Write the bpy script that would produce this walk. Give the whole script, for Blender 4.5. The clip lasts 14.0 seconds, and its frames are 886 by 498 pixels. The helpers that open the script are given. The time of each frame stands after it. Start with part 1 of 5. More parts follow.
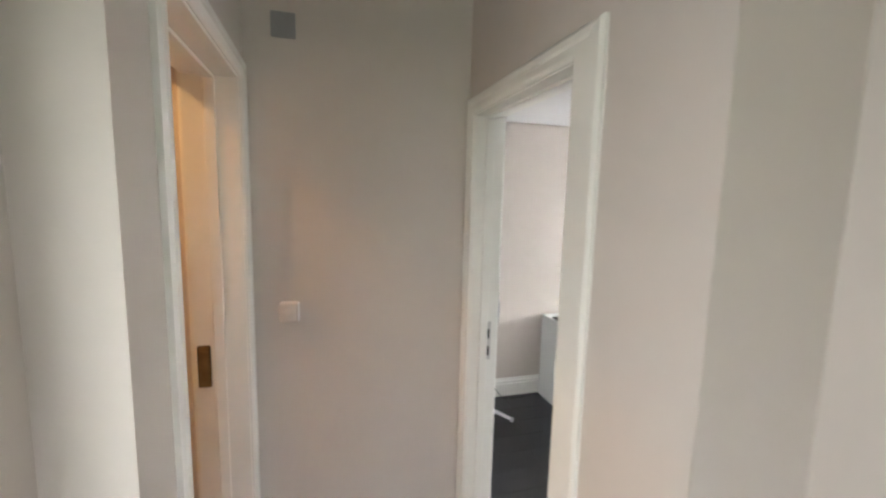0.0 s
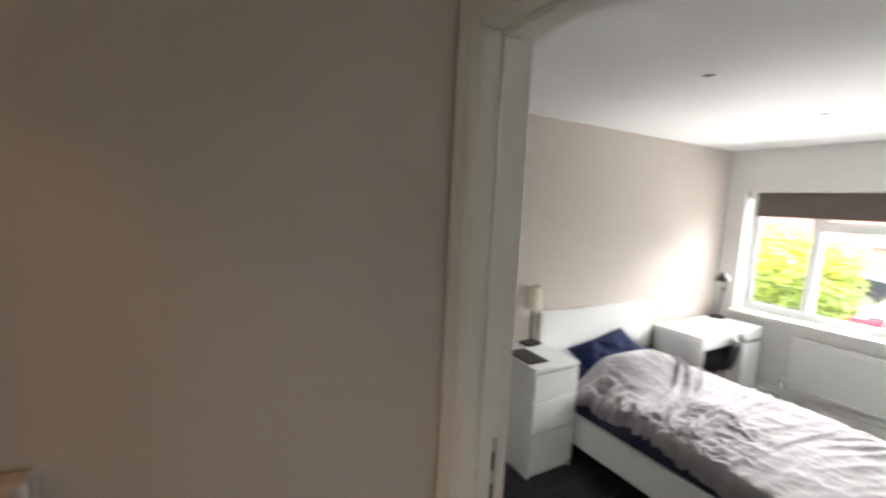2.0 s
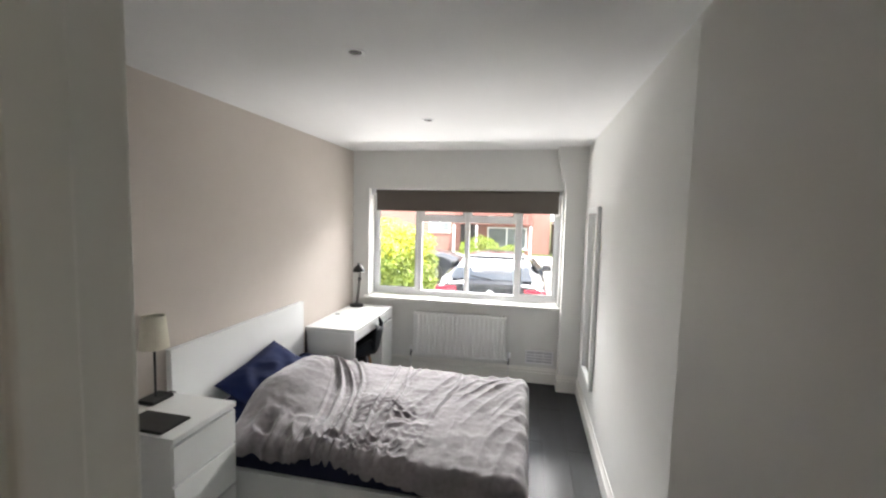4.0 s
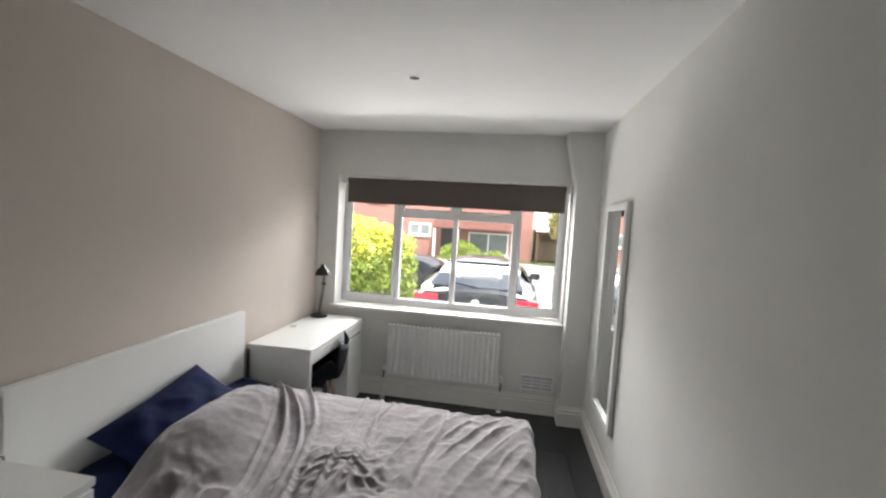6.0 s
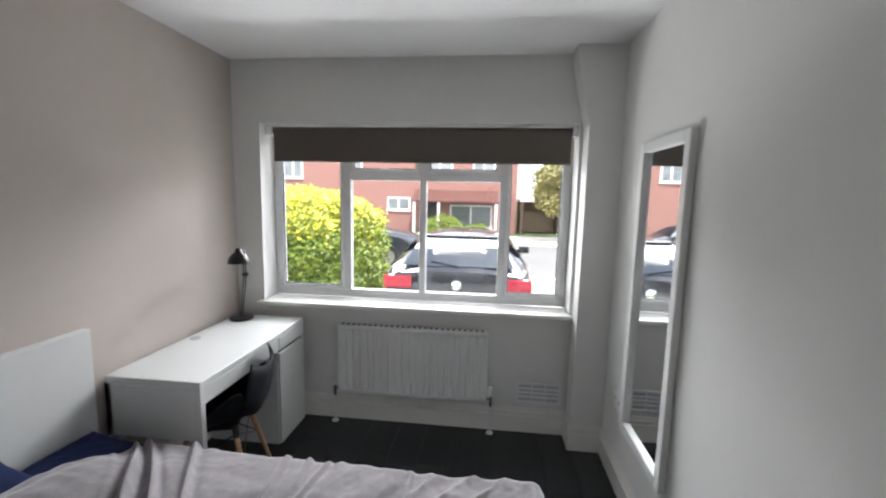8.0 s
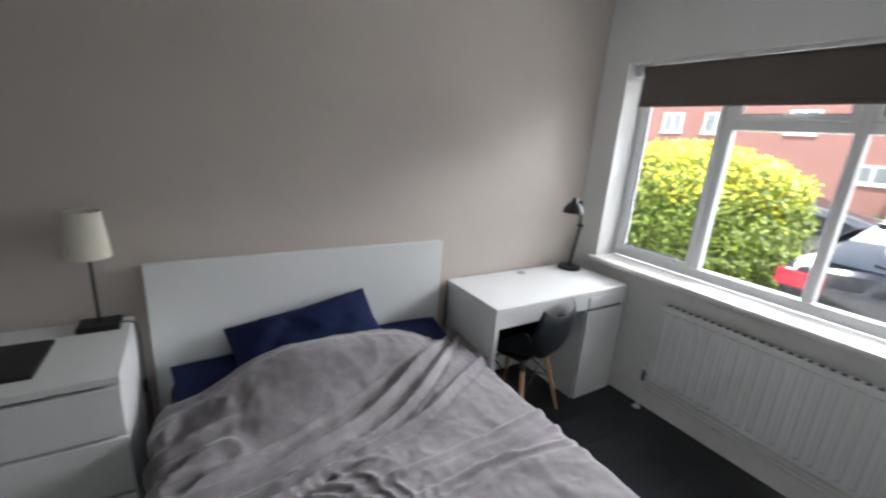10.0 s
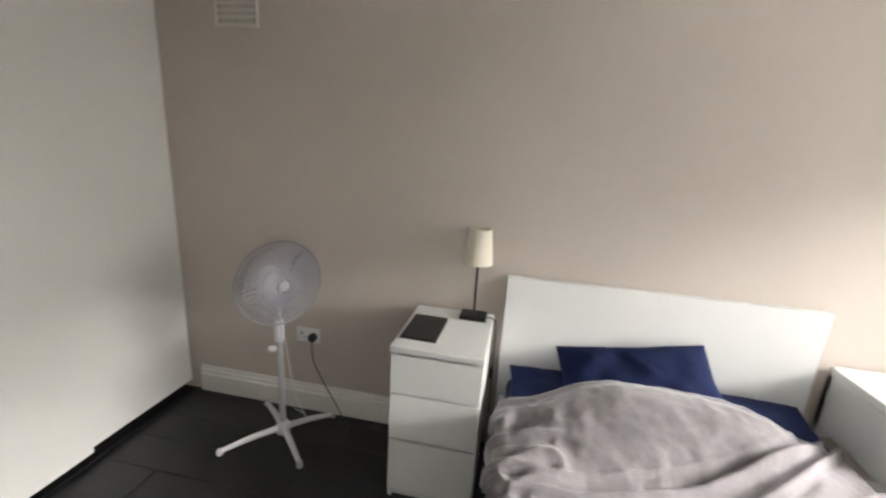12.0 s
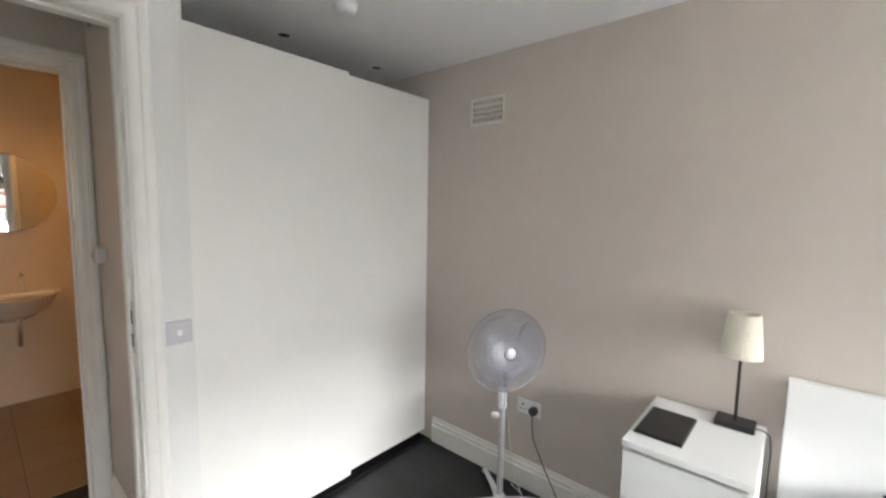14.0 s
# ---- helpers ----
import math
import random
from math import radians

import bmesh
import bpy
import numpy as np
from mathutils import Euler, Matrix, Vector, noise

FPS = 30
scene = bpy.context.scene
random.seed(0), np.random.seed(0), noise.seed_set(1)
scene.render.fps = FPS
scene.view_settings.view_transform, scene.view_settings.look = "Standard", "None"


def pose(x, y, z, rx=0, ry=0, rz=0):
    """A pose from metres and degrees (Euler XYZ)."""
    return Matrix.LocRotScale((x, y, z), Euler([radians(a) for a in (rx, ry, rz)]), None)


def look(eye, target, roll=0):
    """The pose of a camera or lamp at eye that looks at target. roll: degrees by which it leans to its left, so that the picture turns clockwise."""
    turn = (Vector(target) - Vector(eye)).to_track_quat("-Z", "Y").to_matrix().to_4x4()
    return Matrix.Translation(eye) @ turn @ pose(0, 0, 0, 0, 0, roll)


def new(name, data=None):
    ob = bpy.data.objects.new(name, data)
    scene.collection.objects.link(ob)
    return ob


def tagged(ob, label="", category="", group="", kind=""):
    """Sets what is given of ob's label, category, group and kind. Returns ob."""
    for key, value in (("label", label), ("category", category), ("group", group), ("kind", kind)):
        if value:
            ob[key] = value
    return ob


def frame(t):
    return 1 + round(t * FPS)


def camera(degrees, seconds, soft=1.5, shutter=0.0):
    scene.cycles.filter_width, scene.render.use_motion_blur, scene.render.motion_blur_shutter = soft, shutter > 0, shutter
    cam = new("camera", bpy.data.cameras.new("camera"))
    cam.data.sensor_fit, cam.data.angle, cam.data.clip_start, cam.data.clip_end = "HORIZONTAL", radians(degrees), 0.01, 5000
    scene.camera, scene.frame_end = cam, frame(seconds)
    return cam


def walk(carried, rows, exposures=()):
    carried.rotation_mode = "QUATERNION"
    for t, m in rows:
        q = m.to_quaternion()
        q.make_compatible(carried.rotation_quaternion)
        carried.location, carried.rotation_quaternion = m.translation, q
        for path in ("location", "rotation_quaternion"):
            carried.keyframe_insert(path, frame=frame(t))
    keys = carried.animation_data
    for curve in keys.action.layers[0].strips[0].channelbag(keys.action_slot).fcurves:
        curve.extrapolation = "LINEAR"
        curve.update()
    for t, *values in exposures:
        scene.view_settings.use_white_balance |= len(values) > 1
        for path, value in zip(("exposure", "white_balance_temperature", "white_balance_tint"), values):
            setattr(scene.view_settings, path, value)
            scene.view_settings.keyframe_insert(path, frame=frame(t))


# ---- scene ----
cam = camera(93.9, 14.0, 2.2, 0.4)
PATH = [
    (0, (-0.013, -0.702, 1.846), (0.543, 1.202, 1.598), 1.4),
    (0.5, (0.048, -0.444, 1.865), (0.328, 1.518, 1.596), 0.9),
    (1, (0.085, -0.179, 1.835), (0.152, 1.808, 1.618), 2.0),
    (1.5, (0.113, 0.029, 1.842), (0.375, 1.998, 1.615), 2.1),
    (2, (0.133, 0.261, 1.84), (1.11, 1.991, 1.611), 2.7),
    (2.5, (0.22, 0.403, 1.787), (1.726, 1.699, 1.556), 3.6),
    (3, (0.312, 0.511, 1.79), (2.055, 1.484, 1.675), 2.5),
    (3.5, (0.384, 0.621, 1.792), (2.297, 1.188, 1.66), 0.9),
    (3.7, (0.418, 0.652, 1.797), (2.361, 1.099, 1.629), 0.5),
    (6, (1.212, 0.882, 1.703), (3.184, 1.185, 1.571), 3.4),
    (6.5, (1.45, 0.93, 1.626), (3.437, 1.136, 1.527), 2.0),
    (7, (1.695, 0.992, 1.613), (3.684, 1.15, 1.466), 2.7),
    (7.2, (1.811, 0.999, 1.616), (3.804, 1.068, 1.465), 1.7),
    (9.3, (2.621, 0.705, 1.591), (4.211, 1.806, 1.082), 2.5),
    (9.5, (2.635, 0.715, 1.587), (4.061, 2.018, 1.068), 4.3),
    (10, (2.604, 0.694, 1.596), (3.624, 2.327, 1.057), 4.2),
    (10.5, (2.582, 0.679, 1.602), (3.264, 2.482, 1.071), 4.0),
    (11, (2.559, 0.663, 1.608), (2.89, 2.571, 1.109), 3.9),
    (11.5, (2.487, 0.688, 1.628), (2.476, 2.622, 1.118), 3.9),
    (12, (2.443, 0.67, 1.624), (2.09, 2.574, 1.124), 3.5),
    (12.5, (2.423, 0.67, 1.618), (1.74, 2.488, 1.141), 3.0),
    (13, (2.4, 0.655, 1.611), (1.456, 2.365, 1.185), 2.3),
    (13.5, (2.399, 0.638, 1.613), (1.231, 2.226, 1.27), 1.6),
    (14, (2.405, 0.643, 1.621), (1.102, 2.147, 1.424), 1.0),
]
walk(cam, [(t, look(eye, target, roll)) for t, eye, target, roll in PATH],
     ((0.0, 3.45, 6200, 10), (0.5, 3.4, 6300, 10), (1.0, 3.15, 6500, 10), (1.5, 2.8, 6500, 10), (2.0, 2.3, 6500, 10), (2.5, 2.05, 6500, 10), (3.0, 1.9, 6500, 10), (3.5, 1.8, 6500, 10),
      (6.0, 1.12, 6500, 10), (7.0, 0.92, 6350, 10), (9.5, 0.68, 6000, 10), (10.0, 0.84, 6050, 10), (11.0, 1.4, 6500, 10), (12.0, 2.05, 6750, 10), (13.0, 2.45, 6700, 10), (14.0, 2.68, 6350, 10)))

# ---- world, sun, large lights ----
world = bpy.data.worlds.new("sky")
scene.world = world
world.use_nodes = True
wn = world.node_tree
sky = wn.nodes.new("ShaderNodeTexSky")
sky.sky_type = "NISHITA"
sky.sun_disc = False
sky.sun_elevation, sky.sun_rotation = radians(52), radians(200)
sky.air_density, sky.dust_density = 1.0, 3.0
# broken white cloud over the clear sky
wc_, wnoise, wramp, wmix = (wn.nodes.new(k) for k in ("ShaderNodeTexCoord", "ShaderNodeTexNoise", "ShaderNodeMapRange", "ShaderNodeMix"))
wnoise.inputs["Scale"].default_value, wnoise.inputs["Detail"].default_value = 2.6, 5
wramp.inputs["From Min"].default_value, wramp.inputs["From Max"].default_value = 0.36, 0.56
wmix.data_type = "RGBA"
wmix.inputs[7].default_value = (15.0, 15.0, 15.3, 1)
wn.links.new(wc_.outputs["Generated"], wnoise.inputs["Vector"])
wn.links.new(wnoise.outputs[0], wramp.inputs[0])
wn.links.new(wramp.outputs[0], wmix.inputs[0])
wn.links.new(sky.outputs[0], wmix.inputs[6])
wn.links.new(wmix.outputs[2], wn.nodes["Background"].inputs[0])
wn.nodes["Background"].inputs[1].default_value = 0.15


def lamp(name, kind, m, power, color, size=0.1, size_y=None, angle=None):
    data = bpy.data.lights.new(name, kind)
    data.energy, data.color = power, color
    if kind == "AREA":
        data.shape, data.size, data.size_y = "RECTANGLE", size, size_y or size
    elif kind == "SUN":
        data.angle = angle
    else:
        data.shadow_soft_size = size
    if kind == "SPOT":
        data.spot_size, data.spot_blend = angle, 0.6
    ob = new(name, data)
    ob.matrix_world = m
    return ob


SUN_TO = Vector((0.55, 0.25, -1.0))
lamp("sun", "SUN", look((6, 0, 12), Vector((6, 0, 12)) + SUN_TO), 4.3, (1.0, 0.95, 0.87), angle=radians(6))
# added lamp over the drive, in place of sky light through the bedroom window
lamp("window_sky_fill", "AREA", look((10.5, 1.7, 3.70), (5.0, 1.40, 1.50)), 400, (1.0, 0.99, 0.975), 5.5, 1.3)
# added low lamp for daylight thrown up through the window from the pale drive
lamp("drive_bounce_fill", "AREA", look((6.95, 1.95, -0.30), (4.9, 1.45, 1.65)), 140, (1.0, 0.985, 0.96), 2.4, 1.0)
# added lamp for daylight through the hall's side window, itself unseen
lamp("hall_window_fill", "AREA", look((-0.64, -0.55, 1.45), (1.0, -0.55, 1.40)), 0.6, (0.95, 1.0, 0.95), 0.8, 1.15)
# warm recessed spots of the shower room
# the first spot is added to warm the basin and door lining
SPOTS = ((-1.15, 0.62), (-1.50, 2.115))
for sx, sy in SPOTS:
    lamp("shower_room_spot", "SPOT", look((sx, sy, 2.68), (sx, sy, 0)), 2.8, (1.0, 0.49, 0.15), 0.04, angle=radians(150))


# ---- materials ----
def mat(name, color, rough=0.6, metal=0.0, vary=0.08, scale=6.0, bump=0.0, bump_scale=60.0, stretch=None, spec=0.5,
        color2=None, island=0.0, sheen=0.0, rough_vary=0.07):
    m = bpy.data.materials.new(name)
    m.use_nodes = True
    nt = m.node_tree
    p = nt.nodes["Principled BSDF"]
    p.inputs["Roughness"].default_value, p.inputs["Metallic"].default_value = rough, metal
    p.inputs["Specular IOR Level"].default_value = spec
    if sheen:
        p.inputs["Sheen Weight"].default_value = sheen
        p.inputs["Sheen Roughness"].default_value = 0.4
    tc = nt.nodes.new("ShaderNodeTexCoord")
    mp = nt.nodes.new("ShaderNodeMapping")
    if stretch:
        mp.inputs["Scale"].default_value = stretch
    nt.links.new(tc.outputs["Object"], mp.inputs[0])
    big, fine = nt.nodes.new("ShaderNodeTexNoise"), nt.nodes.new("ShaderNodeTexNoise")
    big.inputs["Scale"].default_value, fine.inputs["Scale"].default_value = scale, scale * 9
    big.inputs["Detail"].default_value = fine.inputs["Detail"].default_value = 3
    for n in (big, fine):
        nt.links.new(mp.outputs[0], n.inputs["Vector"])
    add = nt.nodes.new("ShaderNodeMath")
    add.operation = "MULTIPLY_ADD"
    add.inputs[1].default_value = 0.4
    nt.links.new(fine.outputs[0], add.inputs[0])
    nt.links.new(big.outputs[0], add.inputs[2])
    last = add.outputs[0]
    if island:
        info = nt.nodes.new("ShaderNodeObjectInfo" if island > 0 else "ShaderNodeNewGeometry")
        more = nt.nodes.new("ShaderNodeMath")
        more.operation = "MULTIPLY_ADD"
        more.inputs[1].default_value = abs(island)
        nt.links.new(info.outputs["Random" if island > 0 else "Random Per Island"], more.inputs[0])
        nt.links.new(last, more.inputs[2])
        last = more.outputs[0]
    ramp = nt.nodes.new("ShaderNodeMapRange")
    ramp.inputs["From Min"].default_value = 0.45
    ramp.inputs["From Max"].default_value = 0.95 + abs(island)
    nt.links.new(last, ramp.inputs[0])
    mix = nt.nodes.new("ShaderNodeMix")
    mix.data_type = "RGBA"
    nt.links.new(ramp.outputs[0], mix.inputs[0])
    c = Vector(color)
    lo = c * (1 - vary) if color2 is None else c
    hi = c * (1 + vary) if color2 is None else Vector(color2)
    mix.inputs[6].default_value, mix.inputs[7].default_value = (*lo, 1), (*hi, 1)
    nt.links.new(mix.outputs[2], p.inputs["Base Color"])
    if rough > 0.05:
        rr = nt.nodes.new("ShaderNodeMapRange")
        rr.inputs["To Min"].default_value, rr.inputs["To Max"].default_value = max(0.02, rough - rough_vary), min(1, rough + rough_vary)
        nt.links.new(big.outputs[0], rr.inputs[0])
        nt.links.new(rr.outputs[0], p.inputs["Roughness"])
    if bump:
        bn, bp = nt.nodes.new("ShaderNodeTexNoise"), nt.nodes.new("ShaderNodeBump")
        bn.inputs["Scale"].default_value, bn.inputs["Detail"].default_value = bump_scale, 4
        nt.links.new(mp.outputs[0], bn.inputs["Vector"])
        bp.inputs["Strength"].default_value, bp.inputs["Distance"].default_value = bump, 0.004
        nt.links.new(bn.outputs[0], bp.inputs["Height"])
        nt.links.new(bp.outputs[0], p.inputs["Normal"])
    return m


def glass_mat(name, tint=(1, 1, 1)):
    m = bpy.data.materials.new(name)
    m.use_nodes = True
    nt = m.node_tree
    p = nt.nodes["Principled BSDF"]
    p.inputs["Base Color"].default_value = (*tint, 1)
    p.inputs["Roughness"].default_value, p.inputs["IOR"].default_value = 0.0, 1.45
    p.inputs["Transmission Weight"].default_value = 1.0
    return m


def emit_mat(name, color, strength):
    m = bpy.data.materials.new(name)
    m.use_nodes = True
    p = m.node_tree.nodes["Principled BSDF"]
    p.inputs["Emission Color"].default_value, p.inputs["Emission Strength"].default_value = (*color, 1), strength
    return m


def brick_mat(name, c1, c2, mortar, facing=(0, 1, 2)):
    m = mat(name, c1, 0.85, vary=0.1, scale=2.0, bump=0.3, bump_scale=30)
    nt = m.node_tree
    p = nt.nodes["Principled BSDF"]
    tc, sep, com = nt.nodes.new("ShaderNodeTexCoord"), nt.nodes.new("ShaderNodeSeparateXYZ"), nt.nodes.new("ShaderNodeCombineXYZ")
    br = nt.nodes.new("ShaderNodeTexBrick")
    nt.links.new(tc.outputs["Object"], sep.inputs[0])
    nt.links.new(sep.outputs[facing[1]], com.inputs[0])
    nt.links.new(sep.outputs[facing[2]], com.inputs[1])
    nt.links.new(com.outputs[0], br.inputs["Vector"])
    br.inputs["Color1"].default_value, br.inputs["Color2"].default_value = (*c1, 1), (*c2, 1)
    br.inputs["Mortar"].default_value = (*mortar, 1)
    br.inputs["Scale"].default_value, br.inputs["Mortar Size"].default_value = 1.0, 0.008
    br.inputs["Brick Width"].default_value, br.inputs["Row Height"].default_value = 0.225, 0.075
    nt.links.new(br.outputs[0], p.inputs["Base Color"])
    return m


M_WHITE = mat("white_emulsion", (0.74, 0.74, 0.72), 0.75, vary=0.025, scale=1.4, bump=0.10, bump_scale=90)
M_BEIGE = mat("warm_taupe_emulsion", (0.585, 0.525, 0.475), 0.8, vary=0.03, scale=1.3, bump=0.12, bump_scale=90)
M_HALL = mat("hall_taupe_emulsion", (0.60, 0.55, 0.51), 0.75, vary=0.03, scale=1.3, bump=0.10, bump_scale=90)
M_CEIL = mat("ceiling_white", (0.80, 0.80, 0.80), 0.85, vary=0.02, scale=1.2, bump=0.08, bump_scale=80)
M_GLOSS = mat("white_gloss_woodwork", (0.80, 0.79, 0.75), 0.35, vary=0.03, scale=4, bump=0.04, bump_scale=40)
M_DOOR = mat("white_satin_door", (0.76, 0.76, 0.73), 0.30, vary=0.015, scale=2, rough_vary=0.01)
M_FLOOR = mat("charcoal_laminate", (0.0185, 0.0195, 0.0215), 0.36, vary=0.5, scale=3.0, bump=0.10, bump_scale=40, stretch=(0.35, 6, 6), island=0.35)
M_JOINT = mat("dark_joint", (0.008, 0.008, 0.008), 0.8)
M_FURN = mat("white_foil_furniture", (0.80, 0.81, 0.80), 0.32, vary=0.012, scale=3)
M_FURN_EDGE = mat("white_foil_edge", (0.72, 0.73, 0.72), 0.4, vary=0.02, scale=5)
M_WARD = mat("warm_white_wardrobe_panel", (0.79, 0.78, 0.75), 0.36, vary=0.012, scale=1.5, rough_vary=0.01)
M_PVC = mat("white_pvc", (0.80, 0.81, 0.82), 0.30, vary=0.02, scale=4)
M_SEAL = mat("grey_rubber_seal", (0.10, 0.10, 0.10), 0.7)
M_BLIND = mat("taupe_blackout_cloth", (0.135, 0.115, 0.10), 0.9, vary=0.06, scale=6, bump=0.25, bump_scale=320)
M_RAD = mat("white_radiator_enamel", (0.78, 0.79, 0.78), 0.30, vary=0.02, scale=3)
M_CHROME = mat("chrome", (0.75, 0.75, 0.76), 0.15, 1.0, vary=0.03)
M_STEEL = mat("brushed_steel", (0.55, 0.54, 0.52), 0.35, 1.0, vary=0.06, scale=20)
M_DIGIT = mat("dull_dark_steel", (0.16, 0.16, 0.16), 0.45, 1.0, vary=0.1, scale=30)
M_BRASS = mat("tarnished_brass", (0.22, 0.15, 0.08), 0.45, 1.0, vary=0.2, scale=15)
M_BLACK = mat("black_plastic", (0.014, 0.014, 0.015), 0.38, vary=0.15)
M_BLACKMETAL = mat("black_painted_metal", (0.012, 0.012, 0.012), 0.3, vary=0.1)
M_GREYPL = mat("light_grey_plastic", (0.55, 0.55, 0.58), 0.45, vary=0.03)
M_COVER = mat("mid_grey_plastic", (0.30, 0.30, 0.31), 0.5, vary=0.04)
M_WHITEPL = mat("white_plastic", (0.80, 0.80, 0.82), 0.35, vary=0.02)
M_VENT = mat("cream_vent_plastic", (0.70, 0.66, 0.60), 0.5, vary=0.03)
# darker cream, painted for the shade behind the vent slats
M_VENT_SHADE = mat("shaded_vent_backing", (0.30, 0.27, 0.24), 0.8)
M_FENCE = mat("weathered_fence_wood", (0.24, 0.18, 0.13), 0.85, vary=0.25, scale=3, stretch=(6, 6, 0.6))
M_SHADE = mat("cream_pleated_cloth", (0.80, 0.76, 0.64), 0.9, vary=0.04, scale=20, bump=0.2, bump_scale=200)
M_NAVY = mat("navy_cotton", (0.008, 0.015, 0.060), 0.9, vary=0.15, scale=8, bump=0.3, bump_scale=120, spec=0.2)
M_PLUSH = mat("grey_plush_fleece", (0.235, 0.215, 0.228), 0.92, vary=0.30, scale=4, bump=0.5, bump_scale=180, sheen=0.5)
M_MATTR = mat("navy_fitted_sheet", (0.014, 0.018, 0.05), 0.9, vary=0.1, scale=10, bump=0.2)
M_SHELL = mat("dark_slate_chair_shell", (0.010, 0.012, 0.015), 0.75, vary=0.1, spec=0.12)
M_BEECH = mat("pale_beech_wood", (0.50, 0.30, 0.17), 0.5, vary=0.15, scale=8, stretch=(8, 8, 1), bump=0.1)
M_MIRROR = mat("mirror_silver", (0.92, 0.93, 0.93), 0.0, 1.0, vary=0.0)
M_GLASS = glass_mat("window_glass")
M_CARGLASS = mat("dark_car_glass", (0.02, 0.026, 0.034), 0.03, vary=0.1, spec=0.5)
M_CARGLASS.node_tree.nodes["Principled BSDF"].inputs["Coat Weight"].default_value = 0.35
M_CARGLASS.node_tree.nodes["Principled BSDF"].inputs["Coat IOR"].default_value = 2.2
M_LENS = mat("dark_lamp_lens", (0.10, 0.10, 0.10), 0.2)
M_TILE = mat("warm_cream_wall_tile", (0.66, 0.55, 0.40), 0.30, vary=0.05, scale=2)
M_BATHFLOOR = mat("brown_stone_floor_tile", (0.20, 0.14, 0.09), 0.4, vary=0.15, scale=4, island=0.2)
M_CERAMIC = mat("white_ceramic", (0.82, 0.80, 0.76), 0.10, vary=0.01)
M_SPOTLIT = emit_mat("warm_lit_spot", (1.0, 0.72, 0.40), 25)
M_BRICK = brick_mat("red_brick", (0.30, 0.135, 0.112), (0.25, 0.105, 0.088), (0.32, 0.23, 0.20))
M_ROOF = mat("brown_roof_tile", (0.12, 0.05, 0.04), 0.8, vary=0.2, scale=3, bump=0.3)
M_ASPHALT = mat("asphalt", (0.20, 0.195, 0.19), 0.9, vary=0.15, scale=0.8, bump=0.4, bump_scale=60)
M_PAVE = mat("pale_concrete_paving", (0.55, 0.52, 0.47), 0.9, vary=0.12, scale=1.2, bump=0.3, bump_scale=50)
M_GRASS = mat("garden_ground", (0.07, 0.10, 0.03), 0.95, vary=0.3, scale=0.6, bump=0.5)
M_LEAF = mat("golden_privet_leaf", (0.06, 0.14, 0.012), 0.5, scale=1.6, color2=(0.22, 0.25, 0.015), island=-0.5)
M_TOPLEAF = mat("yellow_top_leaf", (0.42, 0.44, 0.01), 0.5, scale=2.0, color2=(0.62, 0.56, 0.03), island=-0.5)
M_HOUSEGLASS = mat("curtained_house_glass", (0.20, 0.22, 0.23), 0.10, vary=0.35, scale=1.5, spec=0.8)
M_LEAF2 = mat("tree_leaf", (0.13, 0.15, 0.04), 0.55, scale=1.0, color2=(0.42, 0.34, 0.13), island=-0.5)
M_TWIG = mat("bark", (0.09, 0.065, 0.045), 0.9, vary=0.25, bump=0.4)
M_CARPAINT = mat("black_car_paint", (0.012, 0.013, 0.017), 0.12, vary=0.05, spec=0.5)
M_CARPAINT.node_tree.nodes["Principled BSDF"].inputs["Coat Weight"].default_value = 0.45
M_CARPAINT.node_tree.nodes["Principled BSDF"].inputs["Coat IOR"].default_value = 1.5
M_CARPAINT2 = mat("dark_grey_car_paint", (0.03, 0.033, 0.04), 0.15, vary=0.05, spec=0.8)
M_TAIL = mat("red_tail_lens", (0.26, 0.008, 0.022), 0.12, vary=0.1)
M_TYRE = mat("tyre_rubber", (0.015, 0.015, 0.015), 0.8)
M_PLATE = mat("number_plate", (0.75, 0.60, 0.08), 0.4)


# ---- building helpers ----
def add_box(bm, x0, x1, y0, y1, z0, z1, bevel=0.0, m=None, seg=1):
    r = bmesh.ops.create_cube(bm, size=1)
    vs = r["verts"]
    bmesh.ops.transform(bm, verts=vs, matrix=Matrix.Translation(((x0 + x1) / 2, (y0 + y1) / 2, (z0 + z1) / 2))
                        @ Matrix.Diagonal((abs(x1 - x0), abs(y1 - y0), abs(z1 - z0), 1)))
    if m is not None:
        bmesh.ops.transform(bm, verts=vs, matrix=m)
    if bevel:
        edges = list({e for v in vs for e in v.link_edges})
        bmesh.ops.bevel(bm, geom=edges, offset=bevel, segments=seg, affect="EDGES", profile=0.5)
    return bm


def box(x0, x1, y0, y1, z0, z1, bevel=0.0, m=None, seg=1):
    return add_box(bmesh.new(), x0, x1, y0, y1, z0, z1, bevel, m, seg)


def add_tube(bm, pts, r, n=8, cap=True):
    """A round bar along points; r: one radius, or one for each point."""
    pts = [Vector(p) for p in pts]
    rs = r if isinstance(r, (list, tuple)) else [r] * len(pts)
    rings, side = [], None
    for i, p in enumerate(pts):
        d = (pts[min(i + 1, len(pts) - 1)] - pts[max(i - 1, 0)]).normalized()
        if side is None:
            side = d.orthogonal().normalized()
        side = (side - d * side.dot(d)).normalized()
        other = d.cross(side)
        rings.append([bm.verts.new(p + rs[i] * (math.cos(a) * side + math.sin(a) * other)) for a in (2 * math.pi * k / n for k in range(n))])
    for a, b in zip(rings, rings[1:]):
        for k in range(n):
            bm.faces.new((a[k], a[(k + 1) % n], b[(k + 1) % n], b[k]))
    if cap:
        bm.faces.new(rings[0][::-1])
        bm.faces.new(rings[-1])
    return bm


